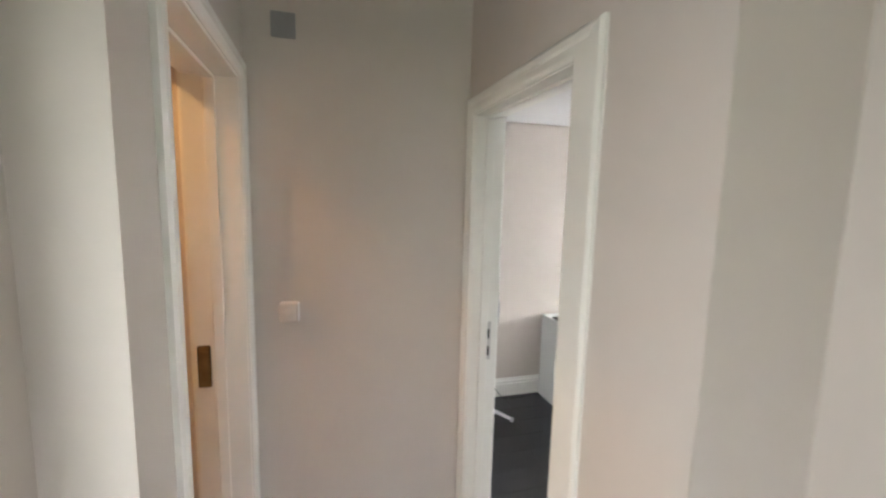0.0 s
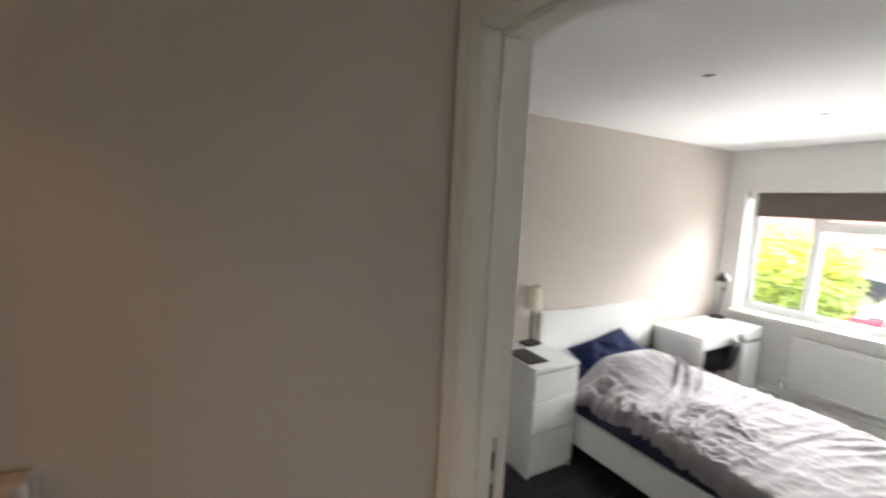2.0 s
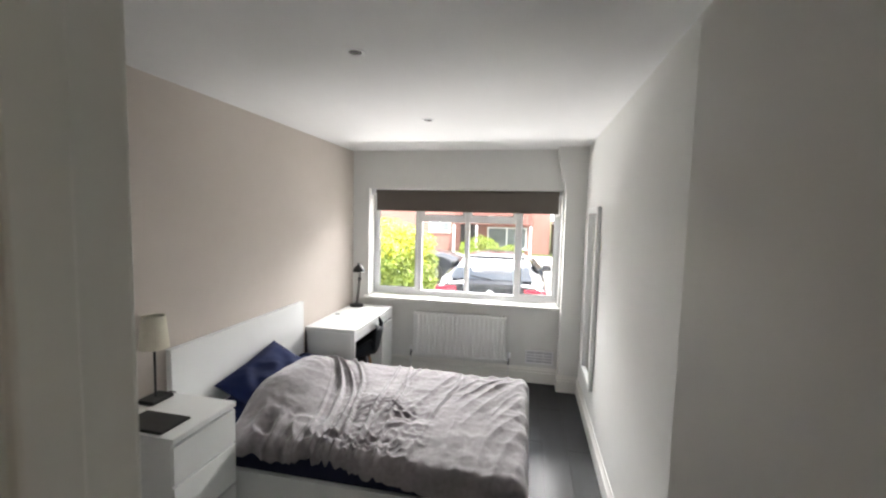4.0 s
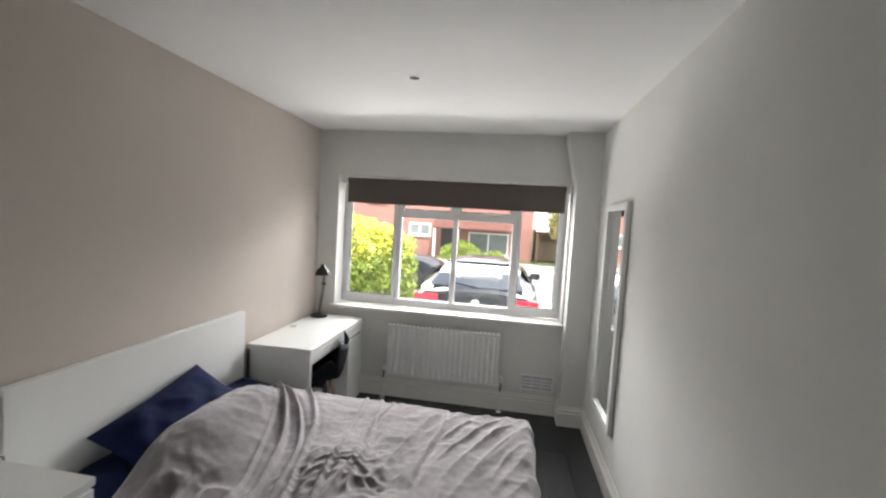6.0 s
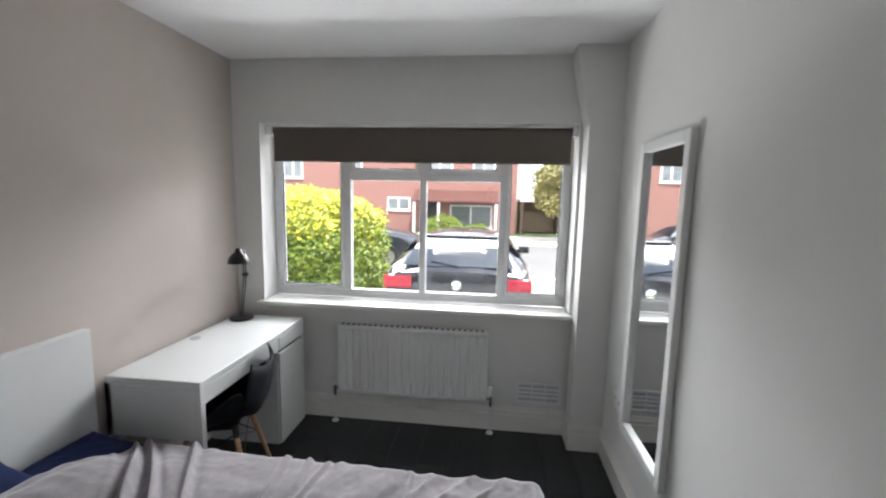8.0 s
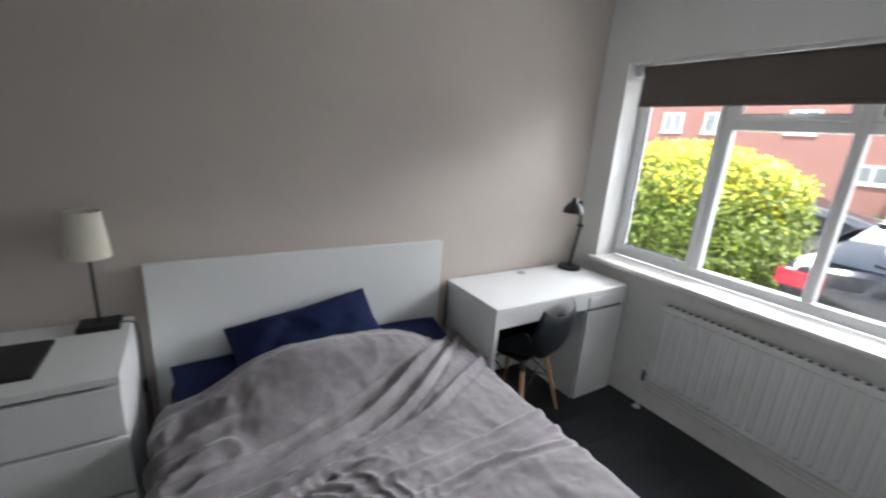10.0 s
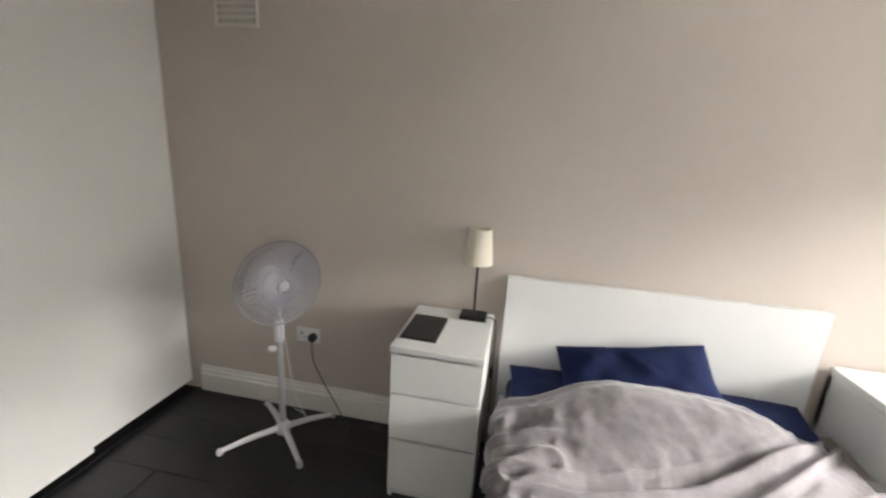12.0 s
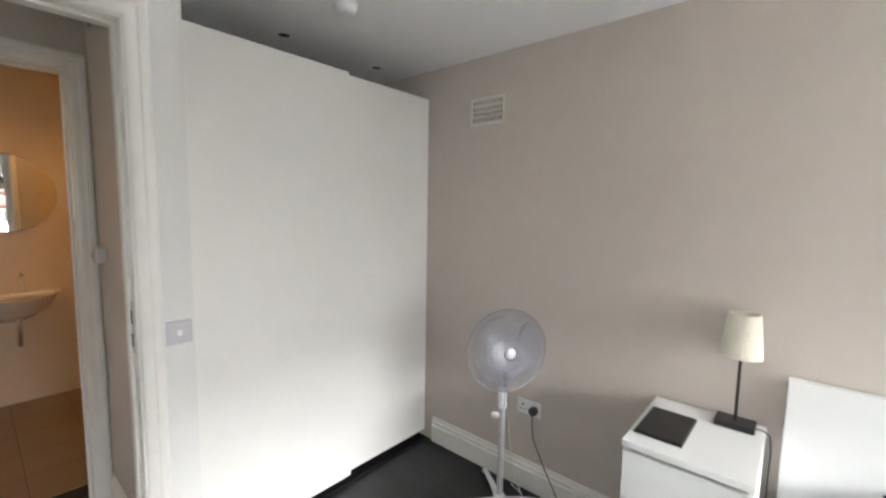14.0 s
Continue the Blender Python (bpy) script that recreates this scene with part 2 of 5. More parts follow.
def tube(pts, r, n=8):
    return add_tube(bmesh.new(), pts, r, n)


def lathe(profile, n=24, m=None, bm=None):
    """A turned body from (radius, height) pairs about the z axis."""
    bm = bm or bmesh.new()
    rings = []
    for r, z in profile:
        rings.append([bm.verts.new((m or Matrix()) @ Vector((r * math.cos(2 * math.pi * k / n), r * math.sin(2 * math.pi * k / n), z))) for k in range(n)])
    for a, b in zip(rings, rings[1:]):
        for k in range(n):
            bm.faces.new((a[k], a[(k + 1) % n], b[(k + 1) % n], b[k]))
    bm.faces.new(rings[0][::-1])
    bm.faces.new(rings[-1])
    return bm


def prism(outline, x0, x1, to_world):
    """An outline of (a, b) pairs drawn out from x0 to x1; to_world turns (x, a, b) into a place."""
    bm = bmesh.new()
    ends = [[bm.verts.new(to_world(x, a, b)) for a, b in outline] for x in (x0, x1)]
    n = len(outline)
    for k in range(n):
        bm.faces.new((ends[0][k], ends[0][(k + 1) % n], ends[1][(k + 1) % n], ends[1][k]))
    bm.faces.new(ends[0][::-1])
    bm.faces.new(ends[1])
    return bm


def mesh_of(name, bm, material, smooth=None):
    bmesh.ops.recalc_face_normals(bm, faces=bm.faces)
    me = bpy.data.meshes.new(name)
    bm.to_mesh(me)
    bm.free()
    me.materials.append(material)
    if smooth:
        me.polygons.foreach_set("use_smooth", [True] * len(me.polygons))
        me.set_sharp_from_angle(angle=radians(smooth))
    return me


def part(name, bm, material, parent=None, label="", smooth=None):
    ob = new(name, mesh_of(name, bm, material, smooth))
    if parent is not None:
        ob.parent = parent
        ob.matrix_parent_inverse = parent.matrix_basis.inverted() if parent.parent is None else Matrix()
    return tagged(ob, label)


def thing(name, at, label, category, group="", kind=""):
    ob = new(name)
    ob.empty_display_size = 0.1
    ob.location = at
    return tagged(ob, label, category, group, kind)


def structure(name, bm, material, label, category, smooth=None):
    return tagged(part(name, bm, material, None, "", smooth), label, category, "", "structure")


# ---- large structure ----
XE, YS, YN, ZC = 5.0, 0.14, 2.70, 2.51       # bedroom: window wall, south wall, headboard wall, ceiling
XL, XB = 0.615, 0.748                        # doorway wall: lobby face, bedroom face
DY0, DY1, DH = 0.280, 0.996, 2.195             # bedroom doorway
YE = 1.08                                    # end wall of the lobby
XBL, XBB = -0.30, -0.60                      # shower-room wall: lobby face, inner face
BY0, BY1, BH = 0.25, 1.00, 2.255              # shower-room doorway
WY0, WY1, WZ0, WZ1, XO = 0.355, 2.505, 0.85, 2.09, 5.30   # window opening

bm = box(XB, XE + 0.3, YN, YN + 0.2, 0, 2.7)
add_box(bm, -0.15, XB, YN, YN + 0.2, 0, 2.7)
structure("wall_north", bm, M_BEIGE, "warm taupe painted headboard wall", "wall")
structure("wall_south", box(XB, XE + 0.3, YS - 0.15, YS, 0, 2.7), M_WHITE, "plain white painted bedroom wall", "wall")
bm = box(XE, XO, WY1, YN, 0, 2.7)
add_box(bm, XE, XO, YS, WY0, 0, 2.7)
add_box(bm, XE, XO, WY0, WY1, 0, WZ0 - 0.03)
add_box(bm, XE, XO, WY0, WY1, WZ1, 2.7)
structure("wall_east", bm, M_WHITE, "white painted wall with the wide window", "wall")
# boxed-in corner beside the window, wider near the ceiling
bm = prism([(YS, 0), (0.337, 0), (0.337, 2.06), (0.425, 2.45), (0.425, ZC), (YS, ZC)], 4.83, XE, lambda x, a, b: Vector((x, a, b)))
structure("trim_corner_boxing", bm, M_WHITE, "white boxed-in corner with a splayed top", "boxing")
# doorway wall between bedroom and lobby
XM = (XL + XB) / 2
for name, x0, x1, paint, label in (("wall_doorway", XM, XB, M_WHITE, "white painted wall with the bedroom doorway"), ("wall_doorway_lobby", XL, XM, M_HALL, "taupe painted lobby side of the doorway wall")):
    bm = box(x0, x1, DY1 + 0.03, 1.17 if x1 == XB else YE, 0, 2.9)
    add_box(bm, x0, x1, YS - 0.15, DY0 - 0.03, 0, 2.9)
    add_box(bm, x0, x1, DY0 - 0.03, DY1 + 0.03, DH + 0.03, 2.9)
    structure(name, bm, paint, label, "wall")
structure("wall_hall_east", box(XL, XL + 0.10, -0.17, YS - 0.15, 0, 2.9), M_HALL, "taupe painted hall wall", "wall")
structure("wall_hall_step", box(XL + 0.10, 0.92, -0.17, -0.02, 0, 2.9), M_HALL, "taupe painted return of the hall wall", "wall")
structure("wall_hall_far_east", box(0.92, 1.02, -2.6, -0.02, 0, 2.9), M_HALL, "taupe painted hall wall with a light switch", "wall")
structure("wall_lobby_end", box(XBB, XM, YE, 1.17, 0, 2.9), M_HALL, "taupe painted end wall of the small lobby", "wall")
structure("wall_recess_back", box(-0.25, -0.15, 1.17, YN + 0.2, 0, 2.7), M_WHITE, "plain white back wall of the wardrobe recess", "wall")
bm = box(XBB, XBL, BY1 + 0.03, YE, 0, 2.9)
add_box(bm, XBB, XBL, 0.015, BY0 - 0.03, 0, 2.9)
add_box(bm, XBB, XBL, BY0 - 0.03, BY1 + 0.03, BH + 0.03, 2.9)
structure("wall_shower_room", bm, M_HALL, "taupe painted wall with the shower-room doorway", "wall")
# opening for an unseen side window that lets light into the hall
bm = box(XBB, -0.43, -2.6, -1.0, 0, 2.9)
add_box(bm, XBB, -0.43, -0.10, 0.015, 0, 2.9)
add_box(bm, XBB, -0.43, -1.0, -0.10, 0, 0.80)
add_box(bm, XBB, -0.43, -1.0, -0.10, 2.08, 2.9)
structure("wall_hall_west", bm, M_HALL, "taupe painted hall wall with an opening for the added side window", "wall")
# opening for an unseen window, added to brighten the lobby end wall
bm = box(-0.43, -0.06, -2.7, -2.6, 0, 2.9)
add_box(bm, 0.52, 0.92, -2.7, -2.6, 0, 2.9)
add_box(bm, -0.06, 0.52, -2.7, -2.6, 0, 1.00)
add_box(bm, -0.06, 0.52, -2.7, -2.6, 2.05, 2.9)
structure("wall_hall_south", bm, M_HALL, "plain end wall of the hall with an opening for the added window", "wall")
# ceilings
bm = box(-0.15, XE, 1.17, YN, ZC, ZC + 0.1)
add_box(bm, XB, XE, YS, 1.17, ZC, ZC + 0.1)
structure("ceiling", bm, M_CEIL, "flat white bedroom ceiling", "ceiling")
structure("ceiling_hall", box(XBL, XL, YS - 0.15, YE, 2.80, 2.88), M_CEIL, "flat white lobby ceiling", "ceiling")
structure("ceiling_hall_south", box(-0.47, 0.92, -2.6, YS - 0.15, 2.80, 2.88), M_CEIL, "flat white hall ceiling", "ceiling")
structure("roof_slab", box(-2.5, XO, -2.7, 3.6, 2.96, 3.1), M_CEIL, "plain slab over the rooms", "slab")
# shower room shell
SX0, SY0, SY1 = -2.25, 0.12, 3.30
structure("wall_shower_west", box(SX0 - 0.1, SX0, SY0, SY1, 0, 2.9), M_TILE, "warm cream shower-room wall", "wall")
structure("wall_shower_north", box(SX0 - 0.1, -0.25, SY1, SY1 + 0.1, 0, 2.9), M_TILE, "warm cream tiled shower wall", "wall")
structure("wall_shower_south", box(SX0 - 0.1, XBB, SY0 - 0.1, SY0, 0, 2.9), M_TILE, "warm cream shower-room wall", "wall")
structure("wall_shower_east", box(-0.60, -0.50, 1.17, SY1, 0, 2.9), M_TILE, "warm cream shower-room wall", "wall")
structure("ceiling_shower_room", box(SX0, XBB, SY0, SY1, 2.74, 2.84), M_CEIL, "white shower-room ceiling with warm spots", "ceiling")


# ---- woodwork of the rooms ----
def skirting(name, a, b, inward, label="white moulded skirting board"):
    """A moulded skirting board from a to b along a wall; inward: the way into the room."""
    a, b, n = Vector((*a, 0)), Vector((*b, 0)), Vector((*inward, 0))
    d = (b - a)
    shape = [(0, 0), (0.018, 0), (0.018, 0.115), (0.009, 0.122), (0.009, 0.130), (0.016, 0.136), (0.016, 0.142), (0.009, 0.152), (0.006, 0.166), (0.004, 0.172), (0, 0.172)]
    bm = prism(shape, 0, 1, lambda x, p, q: a + d * x + n * p + Vector((0, 0, q)))
    return structure(name, bm, M_GLOSS, label, "skirting")


skirting("baseboard_north", (0.56, YN), (XE, YN), (0, -1))
skirting("baseboard_east", (XE, 0.337), (XE, YN - 0.018), (-1, 0))
skirting("baseboard_boxing_side", (4.83, 0.337), (XE - 0.018, 0.337), (0, 1))
skirting("baseboard_boxing_front", (4.83, YS + 0.018), (4.83, 0.355), (-1, 0))
skirting("baseboard_south", (XB, YS), (4.83, YS), (0, 1))
skirting("baseboard_doorway", (XB, 1.066), (XB, 1.17), (1, 0))
skirting("baseboard_lobby", (XBL, YE), (XL, YE), (0, -1))
skirting("baseboard_hall_east", (XL, -0.17), (XL, 0.145), (-1, 0))
skirting("baseboard_hall_west", (XBL, 0.015), (XBL, 0.165), (1, 0))


def door_lining(name, axis_x0, axis_x1, y0, y1, h, label, near_w=0.068):
    """Lining, stop and architraves of a doorway in a wall that runs along y, between the faces x0 < x1."""
    t = 0.03
    root = structure(name, box(axis_x0, axis_x1, y1, y1 + t, 0, h, 0.002), M_GLOSS, label, "door frame")
    bm = box(axis_x0, axis_x1, y0 - t, y0, 0, h, 0.002)
    part("lining_jamb", bm, M_GLOSS, root)
    part("lining_head", box(axis_x0, axis_x1, y0 - t, y1 + t, h, h + t, 0.002), M_GLOSS, root)
    mid = (axis_x0 + axis_x1) / 2
    part("door_stop", box(mid - 0.02, mid + 0.018, y1 - 0.012, y1, 0, h - 0.012, 0.002), M_GLOSS, root)
    part("door_stop", box(mid - 0.02, mid + 0.018, y0, y0 + 0.012, 0, h - 0.012, 0.002), M_GLOSS, root)
    part("door_stop", box(mid - 0.02, mid + 0.018, y0, y1, h - 0.012, h, 0.002), M_GLOSS, root)
    w = 0.068
    def moulding(w):
        return [(0, 0), (w, 0), (w, 0.012), (w - 0.010, 0.018), (w - 0.026, 0.018), (w - 0.034, 0.013), (0.014, 0.013), (0.006, 0.011), (0, 0.006)]
    shape = moulding(w)
    for face, out in ((axis_x0, -1), (axis_x1, 1)):
        for edge, way in ((y1 + 0.006, 1), (y0 - 0.006, -1)):
            wide = near_w if way < 0 and out < 0 else w
            bm = prism(moulding(wide), 0, h + 0.006 + wide, lambda z, a, b: Vector((face + out * b, edge + way * a, min(z, h + 0.006 + a * w / wide) if z > 1 else 0)))
            part("architrave", bm, M_GLOSS, root)
        bm = prism(shape, 0, 1, lambda s, a, b: Vector((face + out * b, (y0 - 0.006 - a * (near_w / w if out < 0 else 1.0)) if s < 0.5 else (y1 + 0.006 + a), h + 0.006 + a)))
        part("architrave", bm, M_GLOSS, root)
    return root


frame_bed = door_lining("door_frame_1", XL, XB, DY0, DY1, DH, "white gloss moulded frame of the bedroom doorway", 0.125)
frame_bath = door_lining("door_frame_2", XBB + 0.11, XBL, BY0, BY1, BH, "white gloss moulded frame of the shower-room doorway")
# strike plates
bm = box(0.690, 0.720, DY1 - 0.003, DY1 - 0.0005, 1.11, 1.29, 0.001)
plate = part("strike_plate", bm, M_STEEL, frame_bed, "steel strike plate")
# raised black chips drawn for the dark inside the holes
part("latch_hole_dark", box(0.698, 0.712, DY1 - 0.0045, DY1 - 0.003, 1.21, 1.255, 0.0005), M_JOINT, plate)
part("bolt_hole_dark", box(0.698, 0.712, DY1 - 0.0045, DY1 - 0.003, 1.13, 1.175, 0.0005), M_JOINT, plate)
bm = box(-0.475, -0.43, BY1 - 0.004, BY1 - 0.0005, 1.10, 1.265, 0.004)
add_box(bm, -0.470, -0.435, BY1 - 0.007, BY1 - 0.004, 1.12, 1.245, 0.002)
part("strike_plate", bm, M_BRASS, frame_bath, "tarnished brass strike plate")

# bedroom door, open into the room
HINGE = Matrix.Translation((0.734, DY0 + 0.048, 0)) @ pose(0, 0, 0, 0, 0, 8.2)
door = thing("door_1", HINGE.translation, "plain white flush door standing open, numbered two", "door", kind="structure")
part("leaf", box(0.0, 0.545, -0.020, 0.020, 0.008, 2.145, 0.0025, HINGE), M_DOOR, door)
number = [(-0.035, 0.032), (-0.030, 0.052), (-0.008, 0.064), (0.016, 0.058), (0.028, 0.036), (0.020, 0.008), (0.000, -0.020), (-0.022, -0.046), (-0.036, -0.060), (-0.012, -0.052), (0.012, -0.056), (0.034, -0.050)]
# the digit 2, a bent flat metal ribbon screwed to the leaf


def ribbon(pts, w, y0, y1, m):
    bm = bmesh.new()
    fine = []
    for i in range(len(pts) - 1):
        for k in range(4):
            u = k / 4
            p = [Vector(pts[max(0, min(len(pts) - 1, i + j))]) for j in (-1, 0, 1, 2)]
            fine.append(0.5 * ((2 * p[1]) + (p[2] - p[0]) * u + (2 * p[0] - 5 * p[1] + 4 * p[2] - p[3]) * u * u + (3 * p[1] - p[0] - 3 * p[2] + p[3]) * u ** 3))
    fine.append(Vector(pts[-1]))
    rows = []
    for i, q in enumerate(fine):
        d = (fine[min(i + 1, len(fine) - 1)] - fine[max(i - 1, 0)]).normalized()
        s = Vector((-d.y, d.x)) * w * 0.5 * (0.75 + 0.4 * math.sin(math.pi * i / len(fine)))
        rows.append([bm.verts.new(m @ Vector((c.x, y, c.y))) for c, y in ((q + s, y0), (q - s, y0), (q - s, y1), (q + s, y1))])
    for a, b in zip(rows, rows[1:]):
        for k in range(4):
            bm.faces.new((a[k], a[(k + 1) % 4], b[(k + 1) % 4], b[k]))
    bm.faces.new(rows[0])
    bm.faces.new(rows[-1][::-1])
    return bm


digit = part("digit", ribbon([(-0.58 * a, 0.51 * b) for a, b in number], 0.0055, 0.0235, 0.0285, HINGE @ Matrix.Translation((0.175, 0, 1.900))), M_DIGIT, door, "brushed steel number two")
bm = tube([HINGE @ Vector((0.49, 0.02, 1.10)), HINGE @ Vector((0.49, 0.065, 1.10)), HINGE @ Vector((0.475, 0.072, 1.10)), HINGE @ Vector((0.385, 0.072, 1.098))], 0.009, 10)
handle = part("handle", bm, M_STEEL, door, "brushed steel lever handle", smooth=40)
part("rose", lathe([(0.026, 0), (0.026, 0.006), (0.02, 0.008)], 20, HINGE @ Matrix.Translation((0.49, 0.020, 1.10)) @ pose(0, 0, 0, -90)), M_STEEL, handle, smooth=40)
bm = tube([HINGE @ Vector((0.49, -0.02, 1.10)), HINGE @ Vector((0.49, -0.05, 1.10)), HINGE @ Vector((0.385, -0.052, 1.098))], 0.009, 10)
part("handle", bm, M_STEEL, door, smooth=40)
for hz in (0.25, 1.1, 1.93):
    part("hinge", tube([HINGE @ Vector((-0.006, 0.018, hz - 0.045)), HINGE @ Vector((-0.006, 0.018, hz + 0.045))], 0.006, 8), M_STEEL, door)

# ---- window ----
XF0, XF1 = 5.19, 5.25
win = structure("window_1", box(XF0, XF1, WY0, WY1, WZ0, WZ0 + 0.06, 0.004), M_PVC, "wide white plastic four-light window", "window")
part("window_frame", box(XF0, XF1, WY0, WY0 + 0.040, WZ0 + 0.06, WZ1, 0.004), M_PVC, win)
part("window_frame", box(XF0, XF1, WY1 - 0.040, WY1, WZ0 + 0.06, WZ1, 0.004), M_PVC, win)
part("window_frame", box(XF0, XF1, WY0 + 0.040, WY1 - 0.040, WZ1 - 0.055, WZ1, 0.004), M_PVC, win)
MULL = (1.945, 1.385, 0.815)
for y in MULL:
    part("mullion", box(XF0, XF1, y - 0.024, y + 0.024, WZ0 + 0.06, WZ1 - 0.055, 0.004), M_PVC, win)
TZ = 1.745
for y0, y1 in ((MULL[1], MULL[0]), (MULL[2], MULL[1])):
    part("transom", box(XF0 - 0.004, XF1, y0 + 0.024, y1 - 0.024, TZ - 0.024, TZ + 0.030, 0.004), M_PVC, win)


def sash(y0, y1, z0, z1, w=0.026):
    """A sash frame with its rubber seal, pane and handle."""
    x0, x1 = XF0 - 0.012, XF0 + 0.036
    bm = box(x0, x1, y0, y0 + w, z0, z1, 0.004)
    add_box(bm, x0, x1, y1 - w, y1, z0, z1, 0.004)
    add_box(bm, x0, x1, y0 + w, y1 - w, z0, z0 + w, 0.004)
    add_box(bm, x0, x1, y0 + w, y1 - w, z1 - w, z1, 0.004)
    s = part("sash", bm, M_PVC, win)
    g = 0.006
    bm = box(x0 + 0.008, x0 + 0.02, y0 + w, y0 + w + g, z0 + w, z1 - w)
    add_box(bm, x0 + 0.008, x0 + 0.02, y1 - w - g, y1 - w, z0 + w, z1 - w)
    add_box(bm, x0 + 0.008, x0 + 0.02, y0 + w + g, y1 - w - g, z0 + w, z0 + w + g)
    add_box(bm, x0 + 0.008, x0 + 0.02, y0 + w + g, y1 - w - g, z1 - w - g, z1 - w)
    part("seal", bm, M_SEAL, s)
    return pane(y0 + w, y1 - w, z0 + w, z1 - w, s)


def pane(y0, y1, z0, z1, parent):
    p = part("pane", box(5.205, 5.211, y0, y1, z0, z1), M_GLASS, parent)
    p.visible_shadow = False
    return p


HZ0, HZ1 = WZ0 + 0.06, WZ1 - 0.055
sash(MULL[0] + 0.024, WY1 - 0.040, HZ0, HZ1)
sash(WY0 + 0.040, MULL[2] - 0.024, HZ0, HZ1)
for y0, y1 in ((MULL[1], MULL[0]), (MULL[2], MULL[1])):
    pane(y0 + 0.024, y1 - 0.024, HZ0, TZ - 0.024, win)
    sash(y0 + 0.024, y1 - 0.024, TZ + 0.030, HZ1, w=0.028)
    yc = (y0 + y1) / 2
    bm = box(XF0 - 0.03, XF0 - 0.012, yc - 0.03, yc + 0.03, TZ + 0.04, TZ + 0.062, 0.004)
    add_box(bm, XF0 - 0.045, XF0 - 0.03, yc - 0.06, yc + 0.012, TZ + 0.042, TZ + 0.058, 0.004)
    part("window_handle", bm, M_WHITEPL, win)
yh = MULL[2] - 0.037
bm = box(XF0 - 0.03, XF0 - 0.012, yh - 0.012, yh + 0.012, 1.22, 1.36, 0.004)
add_box(bm, XF0 - 0.05, XF0 - 0.03, yh - 0.010, yh + 0.010, 1.24, 1.36, 0.004)
part("window_handle", bm, M_WHITEPL, win)
structure("window_sill", box(4.955, XF0, WY0 - 0.04, WY1 + 0.035, WZ0 - 0.03, WZ0 - 0.002, 0.006, seg=2), M_GLOSS, "white painted window board", "sill")
# roller blind, drawn down a little
blind = thing("roller_blind", (5.10, 1.44, WZ1), "taupe blackout roller blind drawn down a little", "blind")
part("roller", tube([(5.10, WY0 + 0.03, WZ1 - 0.035), (5.10, WY1 - 0.055, WZ1 - 0.035)], 0.026, 20), M_BLIND, blind, smooth=60)
part("cloth", box(5.073, 5.075, WY0 + 0.035, WY1 - 0.065, 1.862, WZ1 - 0.03), M_BLIND, blind)
part("bottom_bar", box(5.067, 5.081, WY0 + 0.035, WY1 - 0.065, 1.838, 1.862, 0.004), M_BLIND, blind)
for y, half in ((WY0 + 0.015, 0.014), (WY1 - 0.028, 0.027)):
    part("bracket", box(5.07, 5.13, y - half, y + half, WZ1 - 0.07, WZ1, 0.003), M_WHITEPL, blind)

# ---- radiator ----
rad = thing("radiator", (4.93, 1.40, 0.22), "white single-panel radiator with vertical flutes under the window", "radiator")
RY0, RY1, RZ0, RZ1 = 0.885, 1.925, 0.23, 0.72
prof = []
n = 20
for i in range(n):
    y = RY0 + 0.03 + (RY1 - RY0 - 0.06) * i / n
    w = (RY1 - RY0 - 0.06) / n
    prof += [(y, 4.910), (y + 0.25 * w, 4.910), (y + 0.42 * w, 4.898), (y + 0.83 * w, 4.898)]
prof = [(RY0, 4.912), (RY0 + 0.02, 4.906)] + prof + [(RY1 - 0.02, 4.906), (RY1, 4.912), (RY1, 4.93), (RY0, 4.93)]
bm = prism(prof, RZ0 + 0.03, RZ1 - 0.03, lambda z, a, b: Vector((b, a, z)))
part("panel", bm, M_RAD, rad)
bm = box(4.905, 4.93, RY0, RY1, RZ1 - 0.03, RZ1, 0.008, seg=2)
add_box(bm, 4.905, 4.93, RY0, RY1, RZ0, RZ0 + 0.03, 0.008, seg=2)
part("rim", bm, M_RAD, rad)
bm = box(4.93, 4.975, RY0 + 0.01, RY1 - 0.01, RZ1 - 0.012, RZ1 - 0.004)
part("top_grille", bm, M_RAD, rad)
# thin dark strips laid on the grille for the shade in its slots
for i in range(26):
    y = RY0 + 0.03 + i * 0.039
    part("grille_slot_dark", box(4.936, 4.968, y, y + 0.02, RZ1 - 0.0035, RZ1 - 0.0025), M_SEAL, rad)
for y in (1.05, 1.75):
    part("wall_bracket", box(4.935, 4.998, y - 0.015, y + 0.015, 0.3, 0.66), M_RAD, rad)
